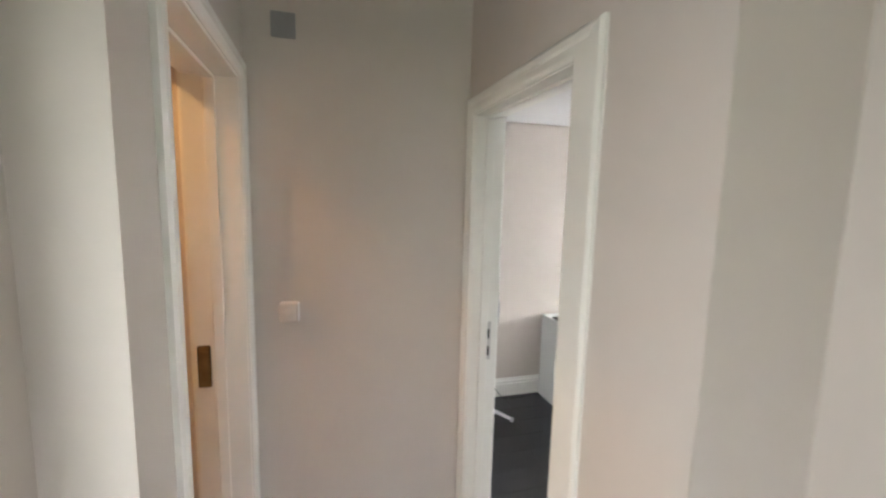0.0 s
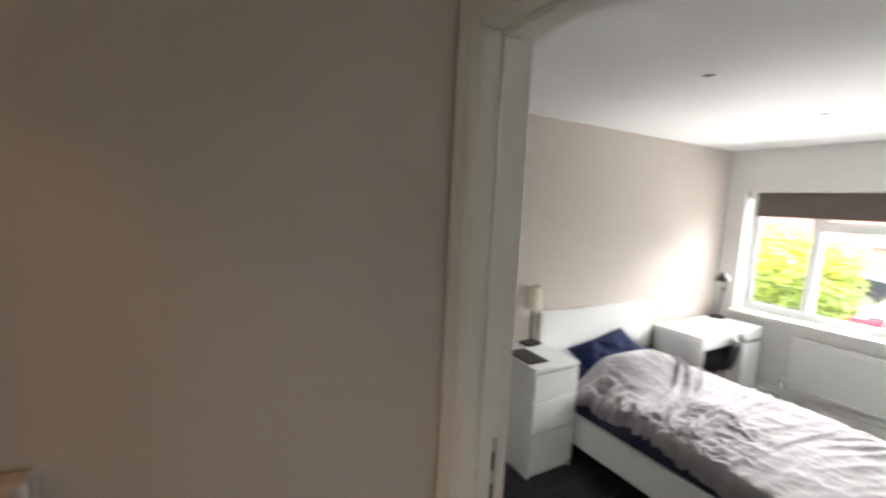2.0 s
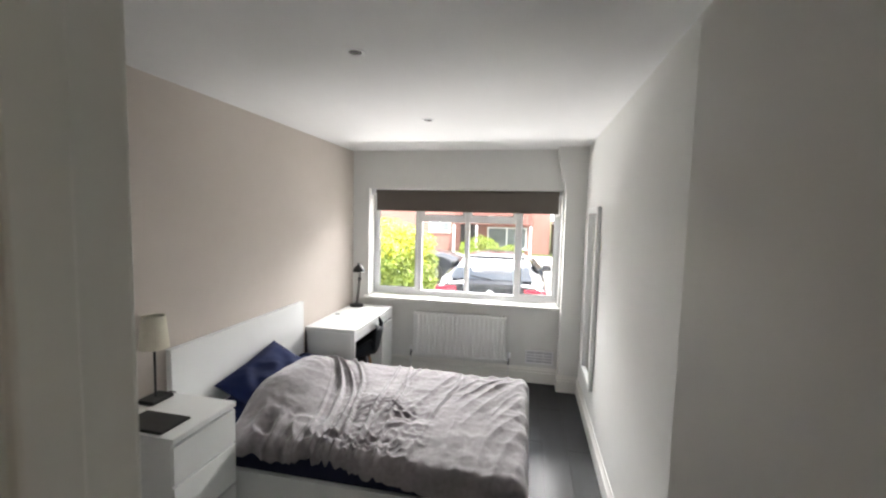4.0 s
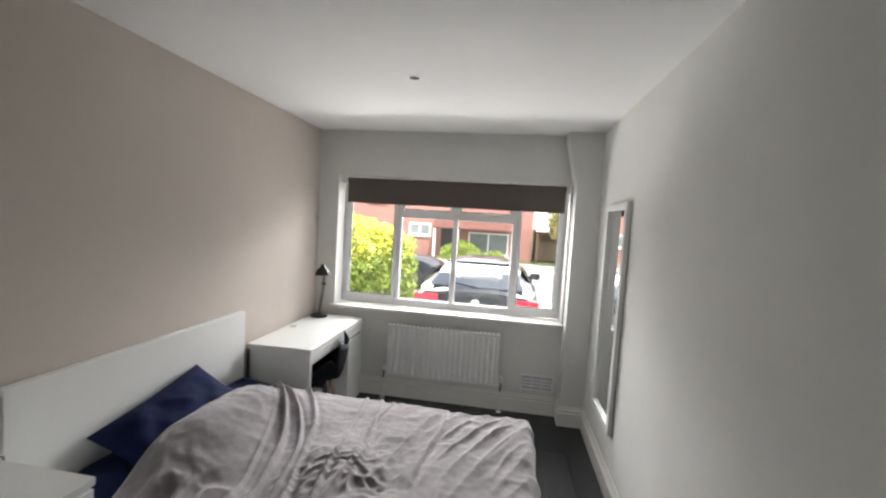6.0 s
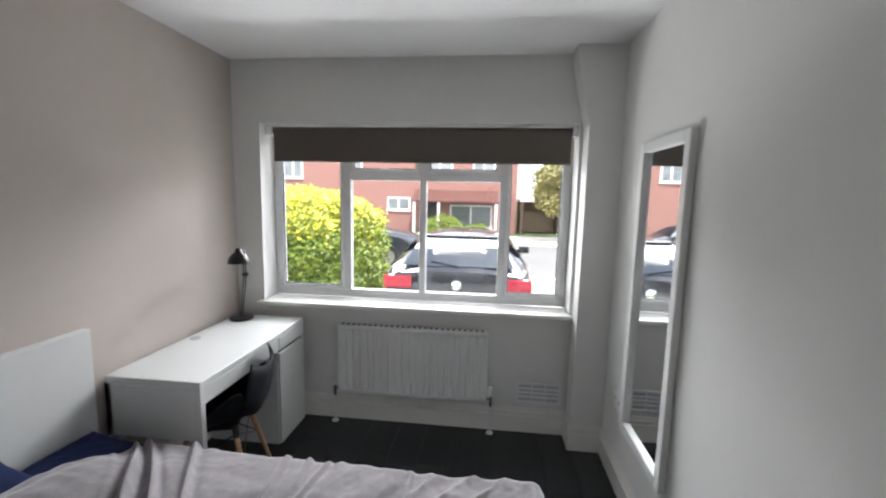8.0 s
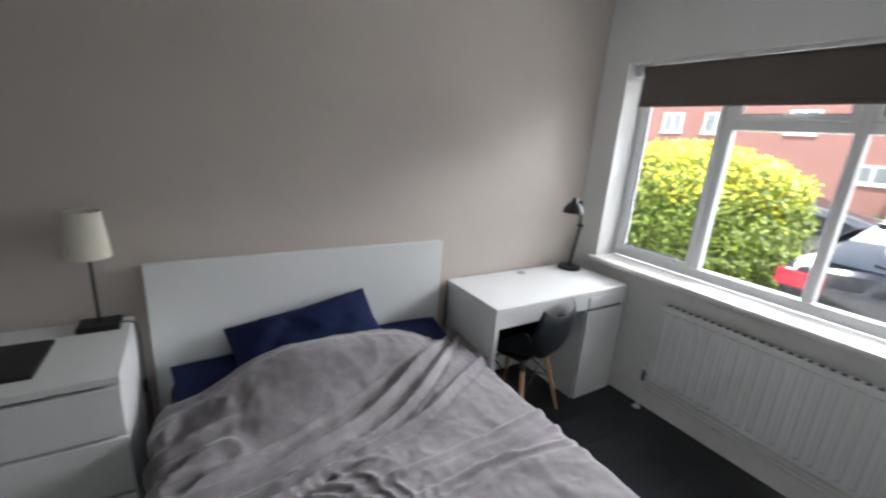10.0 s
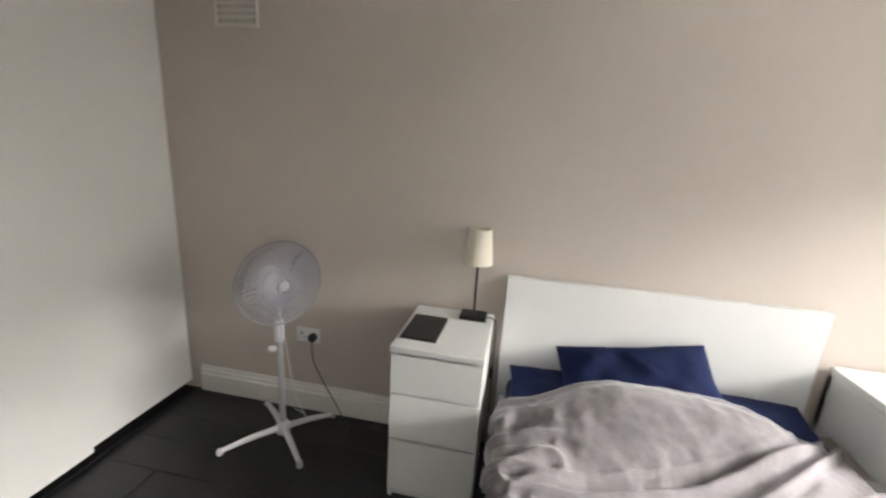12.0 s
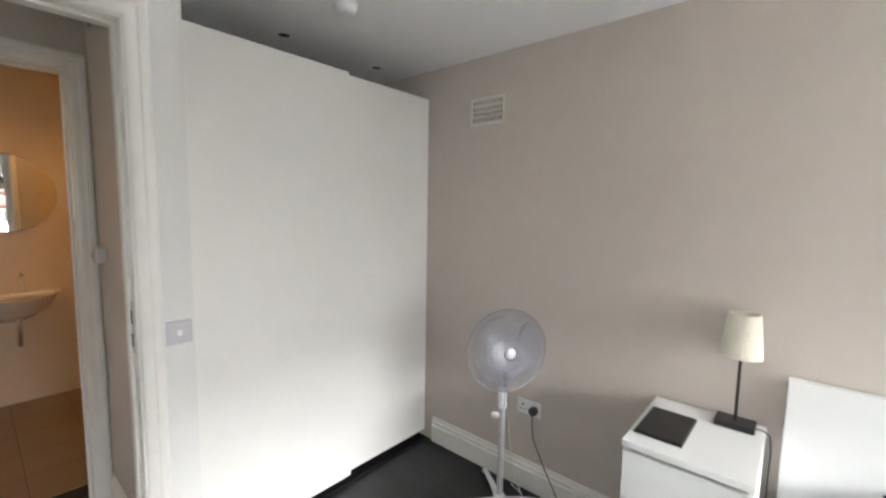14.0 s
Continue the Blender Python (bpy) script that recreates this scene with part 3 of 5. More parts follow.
for y, head in ((RY0 - 0.03, True), (RY1 + 0.03, False)):
    v = part("valve", tube([(4.93, y, 0.20), (4.93, y, 0.275)], 0.012, 12), M_CHROME, rad, "chrome radiator valve", smooth=40)
    part("union", tube([(4.93, y, 0.255), (4.93, y + (0.035 if head else -0.035), 0.255)], 0.011, 10), M_CHROME, v)
    if head:
        part("thermostat_head", lathe([(0.017, 0), (0.021, 0.01), (0.021, 0.05), (0.015, 0.06)], 16, Matrix.Translation((4.93, y, 0.275))), M_WHITEPL, v, "white thermostat head", smooth=40)
    else:
        part("cap", lathe([(0.014, 0), (0.014, 0.03), (0.01, 0.035)], 14, Matrix.Translation((4.93, y, 0.275))), M_WHITEPL, v, smooth=40)
    part("pipe", tube([(4.93, y, 0.0), (4.93, y, 0.20)], 0.0075, 10), M_RAD, rad)
    part("pipe_collar", lathe([(0.024, 0.0), (0.024, 0.006), (0.012, 0.012)], 18, Matrix.Translation((4.93, y, 0.003))), M_WHITEPL, rad, smooth=40)


# ---- vents, sockets, switches, spots ----
def grille(name, at, w, h, axis, material, cols, rows, label):
    """A slotted vent plate on a wall; axis 'x' lies along x facing -y, 'y' along y facing -x."""
    def place(u, v, d):
        return Vector((at[0] + u, at[1] - d, at[2] + v)) if axis == "x" else Vector((at[0] - d, at[1] + u, at[2] + v))
    def bx(u0, u1, v0, v1, d0, d1, bev=0.0):
        a, b = place(u0, v0, d0), place(u1, v1, d1)
        return box(min(a.x, b.x), max(a.x, b.x), min(a.y, b.y), max(a.y, b.y), a.z, b.z, bev)
    t = thing(name, at, label, "vent")
    # the cream vent's backing is coloured dark for the shade between slats
    part("backing", bx(-w / 2 + 0.01, w / 2 - 0.01, -h / 2 + 0.01, h / 2 - 0.01, 0.0, 0.003), M_VENT_SHADE if material is M_VENT else M_GREYPL, t)
    b = 0.016
    for u0, u1, v0, v1 in ((-w / 2, w / 2, h / 2 - b, h / 2), (-w / 2, w / 2, -h / 2, -h / 2 + b), (-w / 2, -w / 2 + b, -h / 2 + b, h / 2 - b), (w / 2 - b, w / 2, -h / 2 + b, h / 2 - b)):
        part("frame", bx(u0, u1, v0, v1, 0.0, 0.012, 0.002), material, t)
    for i in range(1, rows):
        v = -h / 2 + b + (h - 2 * b) * i / rows
        part("slat", bx(-w / 2 + b, w / 2 - b, v - 0.006, v + 0.006, 0.002, 0.010, 0.001), material, t)
    for i in range(1, cols):
        u = -w / 2 + b + (w - 2 * b) * i / cols
        part("bar", bx(u - 0.004, u + 0.004, -h / 2 + b, h / 2 - b, 0.002, 0.0085, 0.001), material, t)
    return t


grille("wall_vent", (0.955, YN, 2.195), 0.24, 0.155, "x", M_VENT, 11, 4, "cream plastic slotted air vent high on the taupe wall")
grille("wall_vent", (XE, 0.53, 0.285), 0.30, 0.15, "y", M_WHITEPL, 3, 4, "white louvred air vent low on the white wall")

sock = thing("double_socket", (1.30, YN, 0.49), "white double wall socket with one black plug", "socket")
part("plate", box(1.228, 1.372, YN - 0.010, YN, 0.447, 0.533, 0.003, seg=2), M_WHITEPL, sock)
# pin holes are black chips on the plate, coloured for their inner dark
for x in (1.264,):
    part("pin_hole_dark", box(x - 0.004, x + 0.004, YN - 0.0108, YN - 0.010, 0.495, 0.509), M_JOINT, sock)
    part("pin_hole_dark", box(x - 0.017, x - 0.009, YN - 0.0108, YN - 0.010, 0.475, 0.481), M_JOINT, sock)
    part("pin_hole_dark", box(x + 0.009, x + 0.017, YN - 0.0108, YN - 0.010, 0.475, 0.481), M_JOINT, sock)
for x in (1.290, 1.312):
    part("rocker", box(x - 0.006, x + 0.006, YN - 0.013, YN - 0.010, 0.505, 0.525, 0.001), M_WHITEPL, sock)
s2 = thing("double_socket", (4.555, YS, 0.475), "white double wall socket low beside the mirror", "socket")
part("plate", box(4.483, 4.627, YS, YS + 0.010, 0.432, 0.518, 0.003, seg=2), M_WHITEPL, s2)
# black chips again give the dark of the pin holes
for x in (4.519, 4.591):
    part("pin_hole_dark", box(x - 0.004, x + 0.004, YS + 0.010, YS + 0.0108, 0.480, 0.494), M_JOINT, s2)
    part("rocker", box(x - 0.022, x - 0.010, YS + 0.010, YS + 0.013, 0.490, 0.510, 0.001), M_WHITEPL, s2)
plug = thing("plug_lead", (1.338, YN - 0.03, 0.487), "black plug and lead running down to the skirting", "cable")
part("plug", lathe([(0.024, 0.0), (0.026, 0.01), (0.024, 0.028), (0.014, 0.034)], 18, Matrix.Translation((1.338, YN - 0.010, 0.487)) @ pose(0, 0, 0, 90)), M_BLACK, plug, smooth=40)
lead = [(1.338, YN - 0.03, 0.47), (1.338, YN - 0.035, 0.42), (1.35, YN - 0.04, 0.34), (1.42, YN - 0.05, 0.22), (1.50, YN - 0.06, 0.10), (1.56, YN - 0.08, 0.02), (1.66, YN - 0.09, 0.006), (1.80, YN - 0.08, 0.006), (1.93, YN - 0.03, 0.006)]
part("lead", tube(lead, 0.0035, 8), M_BLACK, plug, smooth=60)

switch = thing("light_switch", (XB, 1.118, 1.16), "white single light switch beside the doorway", "switch")
part("plate", box(XB, XB + 0.009, 1.078, 1.160, 1.12, 1.205, 0.003, seg=2), M_GREYPL, switch)
part("dolly", box(XB + 0.009, XB + 0.014, 1.111, 1.127, 1.152, 1.172, 0.002), M_WHITEPL, switch)
switch = thing("light_switch", (0.92, -0.35, 1.50), "white light switch on the hall wall", "switch")
part("plate", box(0.911, 0.92, -0.40, -0.31, 1.50, 1.59, 0.003, seg=2), M_WHITEPL, switch)
part("dolly", box(0.906, 0.911, -0.365, -0.345, 1.535, 1.555, 0.002), M_WHITEPL, switch)
stat = thing("thermostat", (-0.16, YE, 1.36), "small wall thermostat with a shade-toned front and white lit edge on the lobby end wall", "thermostat")
# taupe front stands for shade, white strip for the lit side
part("case", box(-0.185, -0.115, YE - 0.045, YE, 1.325, 1.405, 0.008, seg=2), M_HALL, stat)
part("dial", lathe([(0.018, 0), (0.018, 0.006), (0.015, 0.008)], 18, Matrix.Translation((-0.155, YE - 0.045, 1.365)) @ pose(0, 0, 0, 90)), M_HALL, stat, smooth=40)
part("edge", box(-0.115, -0.110, YE - 0.043, YE - 0.002, 1.328, 1.402, 0.001), M_WHITEPL, stat)
plate = thing("cover_plate", (-0.15, YE, 2.46), "grey square cover plate high on the lobby wall", "plate")
part("plate", box(-0.195, -0.105, YE - 0.008, YE, 2.435, 2.53, 0.003), M_COVER, plate)


def downlight(at, lit=False, name="downlight"):
    t = thing(name, at, "recessed white ceiling downlight, " + ("lit warm" if lit else "switched off"), "downlight", "ceiling downlights")
    bm = bmesh.new()
    m = Matrix.Translation(at)
    prof = [(0.030, -0.002), (0.034, -0.006), (0.044, -0.005), (0.047, 0.0), (0.030, 0.0)]
    nn, rings = 24, []
    for r, z in prof:
        rings.append([bm.verts.new(m @ Vector((r * math.cos(2 * math.pi * k / nn), r * math.sin(2 * math.pi * k / nn), z))) for k in range(nn)])
    for a, b in zip(rings, rings[1:]):
        for k in range(nn):
            bm.faces.new((a[k], a[(k + 1) % nn], b[(k + 1) % nn], b[k]))
    part("bezel", bm, M_WHITEPL, t, smooth=40)
    part("lens", lathe([(0.030, -0.0015), (0.029, -0.003)], 20, m), M_SPOTLIT if lit else M_LENS, t)
    return t


for x, y in ((2.254, 1.475), (3.562, 1.465), (0.277, 1.797), (0.265, 2.43)):
    downlight((x, y, ZC))
# lit fixtures, one of them for the added spot
for sx, sy in SPOTS:
    downlight((sx, sy, 2.74), True)
alarm = thing("smoke_alarm", (0.80, 1.80, ZC), "round white smoke alarm on the ceiling", "smoke alarm")
part("case", lathe([(0.055, 0), (0.055, -0.012), (0.050, -0.030), (0.036, -0.040)], 28, Matrix.Translation((0.80, 1.80, ZC))), M_WHITEPL, alarm, smooth=40)
part("base_ring", lathe([(0.060, 0), (0.060, -0.008), (0.055, -0.010)], 28, Matrix.Translation((0.80, 1.80, ZC))), M_WHITEPL, alarm, smooth=40)

# ---- wardrobe with sliding doors ----
WX = 0.485
ward = thing("sliding_wardrobe", (0.2, 1.95, 0), "tall warm-white wardrobe with two sliding doors", "wardrobe")
part("door", box(WX - 0.022, WX, 1.97, YN - 0.006, 0.055, 2.33, 0.002), M_WARD, ward)
part("door", box(WX + 0.008, WX + 0.030, 1.18, 2.035, 0.05, 2.335, 0.002), M_WARD, ward)
part("body", box(-0.14, WX - 0.03, 1.18, YN - 0.006, 0.07, 2.31, 0.002), M_WARD, ward)
# plinth and track coloured black to give the shadow beneath the doors
part("plinth", box(-0.14, WX - 0.05, 1.18, YN - 0.006, 0.0, 0.07), M_BLACK, ward, "recessed plinth, black for the shade under the doors")
part("bottom_track", box(WX - 0.05, WX + 0.028, 1.18, YN - 0.02, 0.0, 0.012), M_BLACK, ward, "floor track, black for the shade under the doors")

# ---- chest of drawers ----
chest = thing("chest_of_drawers", (2.16, 2.44, 0), "narrow white chest of three drawers beside the bed", "chest of drawers")
CX0, CX1, CY0, CY1 = 1.962, 2.358, 2.195, 2.672
part("top", box(CX0 - 0.003, CX1 + 0.003, CY0 - 0.003, CY1, 0.752, 0.78, 0.002), M_FURN, chest)
for x0, x1 in ((CX0, CX0 + 0.018), (CX1 - 0.018, CX1)):
    part("side", box(x0, x1, CY0 + 0.012, CY1, 0.0, 0.752, 0.001), M_FURN, chest)
part("back", box(CX0 + 0.018, CX1 - 0.018, CY1 - 0.01, CY1 - 0.004, 0.03, 0.752), M_FURN_EDGE, chest)
part("plinth", box(CX0 + 0.018, CX1 - 0.018, CY0 + 0.03, CY0 + 0.045, 0.0, 0.07), M_FURN_EDGE, chest)
for z0, z1 in ((0.055, 0.318), (0.330, 0.548), (0.560, 0.738)):
    d = part("drawer", box(CX0 + 0.001, CX1 - 0.001, CY0, CY0 + 0.018, z0, z1, 0.0015), M_FURN, chest)
    part("finger_rail", box(CX0 + 0.02, CX1 - 0.02, CY0 + 0.018, CY0 + 0.034, z1 - 0.03, z1 - 0.012), M_FURN_EDGE, d)
    part("drawer_box", box(CX0 + 0.03, CX1 - 0.03, CY0 + 0.034, CY1 - 0.05, z0 + 0.01, z1 - 0.04), M_FURN_EDGE, d)
pad = thing("tablet_case", (2.06, 2.40, 0.78), "flat black tablet case lying on the chest", "tablet")
m = Matrix.Translation((2.06, 2.40, 0.7812)) @ pose(0, 0, 0, 0, 0, -1)
part("cover", box(-0.083, 0.083, -0.13, 0.13, 0.0, 0.005, 0.002, m, 2), M_BLACK, pad)
part("tablet", box(-0.080, 0.080, -0.127, 0.127, 0.005, 0.011, 0.002, m, 2), M_BLACK, pad)

lampt = thing("table_lamp", (2.262, 2.60, 0.78), "small table lamp with a cream pleated shade and black stem", "lamp")
m = Matrix.Translation((2.262, 2.60, 0.7805))
part("base", box(-0.066, 0.066, -0.05, 0.05, 0.0, 0.022, 0.004, m, 2), M_BLACKMETAL, lampt)
part("stem", tube([m @ Vector((0, 0, 0.02)), m @ Vector((0, 0, 0.33))], 0.006, 10), M_BLACKMETAL, lampt, smooth=60)
bm = bmesh.new()
nn, rings = 72, []
for r, z in ((0.069, 0.285), (0.053, 0.455), (0.050, 0.455), (0.066, 0.285)):
    rings.append([bm.verts.new(m @ Vector(((r + 0.0016 * (k % 2)) * math.cos(2 * math.pi * k / nn), (r + 0.0016 * (k % 2)) * math.sin(2 * math.pi * k / nn), z))) for k in range(nn)])
for a, b in zip(rings, rings[1:] + rings[:1]):
    for k in range(nn):
        bm.faces.new((a[k], a[(k + 1) % nn], b[(k + 1) % nn], b[k]))
shade = part("shade", bm, M_SHADE, lampt, "cream pleated cloth shade")
part("bulb", lathe([(0.012, 0.33), (0.014, 0.35), (0.026, 0.385), (0.02, 0.41), (0.008, 0.42)], 16, m), M_CERAMIC, lampt, smooth=60)
bm = tube([m @ Vector((-0.058, 0, 0.44)), m @ Vector((0.058, 0, 0.44))], 0.0015, 6)
add_tube(bm, [m @ Vector((0, -0.058, 0.44)), m @ Vector((0, 0.058, 0.44))], 0.0015, 6)
part("shade_ring", bm, M_STEEL, shade)
flex = [m @ Vector(p) for p in ((0.062, 0.0, 0.01), (0.092, -0.005, 0.012), (0.112, -0.01, 0.0), (0.118, -0.01, -0.06), (0.116, 0.0, -0.20), (0.120, 0.02, -0.40), (0.122, 0.03, -0.60), (0.12, 0.05, -0.772))]
part("flex", tube(flex, 0.003, 8), M_BLACK, lampt, "thin black flex", smooth=60)
part("inline_switch", box(2.368, 2.384, 2.588, 2.610, 0.46, 0.52, 0.004), M_BLACK, lampt)


# ---- bed ----
BX0, BX1, BY_FOOT, BY_HEAD = 2.425, 3.800, 0.66, 2.645
bed = thing("double_bed", (3.11, 1.6, 0), "white double bed frame with a tall plain headboard", "bed")
part("headboard", box(2.410, 3.820, 2.645, 2.685, 0.0, 1.0, 0.003), M_FURN, bed)
for x0, x1 in ((BX0, BX0 + 0.03), (BX1 - 0.03, BX1)):
    part("side_rail", box(x0, x1, BY_FOOT + 0.03, BY_HEAD, 0.12, 0.345, 0.003), M_FURN, bed)
part("foot_rail", box(BX0, BX1, BY_FOOT, BY_FOOT + 0.03, 0.12, 0.345, 0.003), M_FURN, bed)
# legs set in and coloured black to merge with the under-bed shade
for x in (BX0 + 0.16, BX1 - 0.22):
    for y in (BY_FOOT + 0.16, 1.65):
        part("leg", box(x, x + 0.06, y, y + 0.06, 0.0, 0.25, 0.003), M_BLACKMETAL, bed)
for i in range(14):
    y = BY_FOOT + 0.1 + i * 0.135
    part("slat", box(BX0 + 0.03, BX1 - 0.03, y, y + 0.07, 0.25, 0.265, 0.002), M_BEECH, bed)
mattress = thing("mattress", (3.11, 1.65, 0.265), "mattress in a navy fitted sheet", "mattress")
part("body", box(BX0 + 0.035, BX1 - 0.035, BY_FOOT + 0.035, BY_HEAD - 0.005, 0.266, 0.475, 0.045, None, 4), M_MATTR, mattress, smooth=50)


def pillow(name, at, w, d, h, turn, label, wrinkle=0.012, seed=0.0):
    """A stuffed cushion with pinched edges and creases; turn: the pose's angles."""
    bm = bmesh.new()
    nx, ny = 34, 22
    m = pose(*at, *turn)
    for side in (1, -1):
        grid = []
        for j in range(ny + 1):
            row = []
            for i in range(nx + 1):
                u, v = 2 * i / nx - 1, 2 * j / ny - 1
                edge = max(0.0, (1 - abs(u) ** 3.0)) ** 0.55 * max(0.0, (1 - abs(v) ** 2.6)) ** 0.6
                pin = 1 - 0.05 * (1 - v * v) * abs(u) - 0.0
                x, y = u * w / 2 * (1 - 0.05 * (1 - abs(v)) * abs(u)), v * d / 2 * (1 - 0.06 * (1 - abs(u)) * abs(v))
                z = side * h / 2 * edge
                z += wrinkle * edge * (noise.noise(Vector((u * 3 + seed, v * 2.2, side * 2))) + 0.5 * noise.noise(Vector((u * 8 + v * 4 + seed, v * 3, 7))))
                row.append(bm.verts.new(m @ Vector((x, y, z))))
            grid.append(row)
        for j in range(ny):
            for i in range(nx):
                bm.faces.new((grid[j][i], grid[j][i + 1], grid[j + 1][i + 1], grid[j + 1][i]))
    bmesh.ops.remove_doubles(bm, verts=bm.verts, dist=0.0008)
    return tagged(part(name, bm, M_NAVY, None, "", 80), label, "pillow")


pillow("pillow", (2.82, 2.47, 0.520), 0.70, 0.34, 0.09, (6, 0, 2), "navy cotton pillow lying flat against the headboard", seed=1.0)
pillow("pillow", (3.46, 2.47, 0.525), 0.62, 0.34, 0.10, (6, 0, -2), "navy cotton pillow lying flat against the headboard", seed=4.0)
pillow("pillow", (3.02, 2.455, 0.650), 0.66, 0.36, 0.12, (30, -9, 1), "navy cotton pillow propped at a tilt on the bed", 0.018, seed=8.0)

# rumpled fleece blanket: a sheet laid over the mattress, with folds, humps and hanging edges
MX0, MX1, MY0 = BX0 + 0.03, BX1 - 0.03, BY_FOOT + 0.03
# long folds that sweep across the bed: y at the left edge, slope, bend, width, height
ARCS = ((1.80, 0.12, 0.19, 0.015, 0.050), (1.72, 0.10, 0.20, 0.013, 0.042), (1.66, 0.16, 0.10, 0.015, 0.046), (1.60, 0.05, 0.02, 0.012, 0.030),
        (1.88, 0.10, 0.21, 0.010, 0.018), (1.52, 0.06, -0.03, 0.012, 0.026), (1.42, 0.14, 0.00, 0.013, 0.024), (1.28, -0.10, 0.02, 0.014, 0.020))


def smooth(t):
    t = max(0.0, min(1.0, t))
    return t * t * (3 - 2 * t)


def ridge(p):
    """Sharp-crested noise between 0 and 1."""
    return 1 - min(1.0, 2.2 * abs(noise.noise(p)))


def fold_height(x, y):
    z, u = 0.0, x - 2.42
    for k, (y0, slope, bend, w, h) in enumerate(ARCS):
        line = y0 + slope * u + bend * u ** 3 + 0.035 * noise.noise(Vector((u * 2.2, k * 3.1, 1.0)))
        c = (y - line) / math.sqrt(1 + (slope + 3 * bend * u * u) ** 2)
        live = 0.55 + 0.45 * noise.noise(Vector((u * 1.6, k * 5.7, 4.0)))
        z += h * live * (math.exp(-(c / (0.8 * w)) ** 2) - 0.40 * math.exp(-((c + 1.7 * w) / w) ** 2))
    # fan of folds pulled towards the foot corner beside the window
    d = 0.40 * x + 0.92 * y + 0.09 * noise.noise(Vector((x * 1.7, y * 1.7, 2.0)))
    mask = smooth((1.35 - y) / 0.35) * smooth((x - 2.75) / 0.5) * (0.35 + 0.65 * smooth((y - 0.74) / 0.14)) * (0.35 + 0.65 * smooth((3.72 - x) / 0.12))
    z += 0.014 * mask * (1 - abs(math.sin(d * 30 + 1.5 * noise.noise(Vector((x * 1.3, y * 4, 6.0)))))) ** 2 * (0.5 + smooth((x - 3.1) / 0.4))
    # long shallow creases over the middle
    d = 0.25 * x + 0.97 * y + 0.10 * noise.noise(Vector((x * 1.2, y * 2.0, 12.0)))
    z += 0.012 * ridge(Vector((x * 1.1, d * 8.0, 3.0))) * smooth((1.75 - y) / 0.3)
    return z


def blanket_top(x, y):
    """Height of the lying cloth above the mattress."""
    z = 0.500
    z += 0.135 * math.exp(-((x - 3.10) / 0.46) ** 4) * math.exp(-((y - 2.27) / 0.24) ** 2)
    z += 0.055 * math.exp(-((x - 3.05) / 0.75) ** 4) * math.exp(-((y - 2.25) / 0.30) ** 2)
    z += 0.030 * math.exp(-((x - 3.0) / 0.6) ** 2 - ((y - 1.75) / 0.4) ** 2)
    z += 0.018 * noise.noise(Vector((x * 2.3, y * 2.3, 0.3)))
    z += fold_height(x, y)
    crumple = 1.35 * smooth((1.86 - y) / 0.15) * smooth((3.35 - x) / 0.5) * smooth((y - 1.15) / 0.3)
    w = Vector((x, y, 0)) + 0.07 * Vector((noise.noise(Vector((x * 4, y * 4, 5))), noise.noise(Vector((x * 4, y * 4, 9))), 0))
    z += 0.010 * (0.10 + crumple) * ridge(Vector((w.x * 6.5, w.y * 9.0, 3.0)))
    z += 0.010 * (0.16 + crumple) * ridge(Vector((w.x * 15 + w.y * 6, w.y * 17, 6.0)))
    z += 0.006 * ridge(Vector((x * 4 - y * 3, y * 3 + x * 5, 15.0)))
    side = smooth((2.80 - x) / 0.25) * smooth((2.35 - y) / 0.15) * (0.12 + 0.88 * smooth((y - 1.45) / 0.35))
    z += 0.026 * side * ridge(Vector((w.x * 5 + w.y * 4, w.y * 8 - w.x * 3, 21.0))) + 0.012 * side * ridge(Vector((w.x * 12 - w.y * 5, w.y * 14, 25.0)))
    z += 0.003 * noise.noise(Vector((x * 22, y * 22, 8.0)))
    return z


def hang(over):
    """How far out and down a stretch of cloth that has passed an edge has gone: a rounded bend, then a drop."""
    r = 0.055
    bend = r * math.pi / 2
    if over <= 0:
        return over, 0.0
    if over < bend:
        a = over / r
        return r * math.sin(a), r * (1 - math.cos(a))
    return r + 0.05 * (over - bend), r + (over - bend)


NXB, NYB = 230, 300
bm = bmesh.new()
grid = []
DROP_L, DROP_R, DROP_F = 0.17, 0.25, 0.30
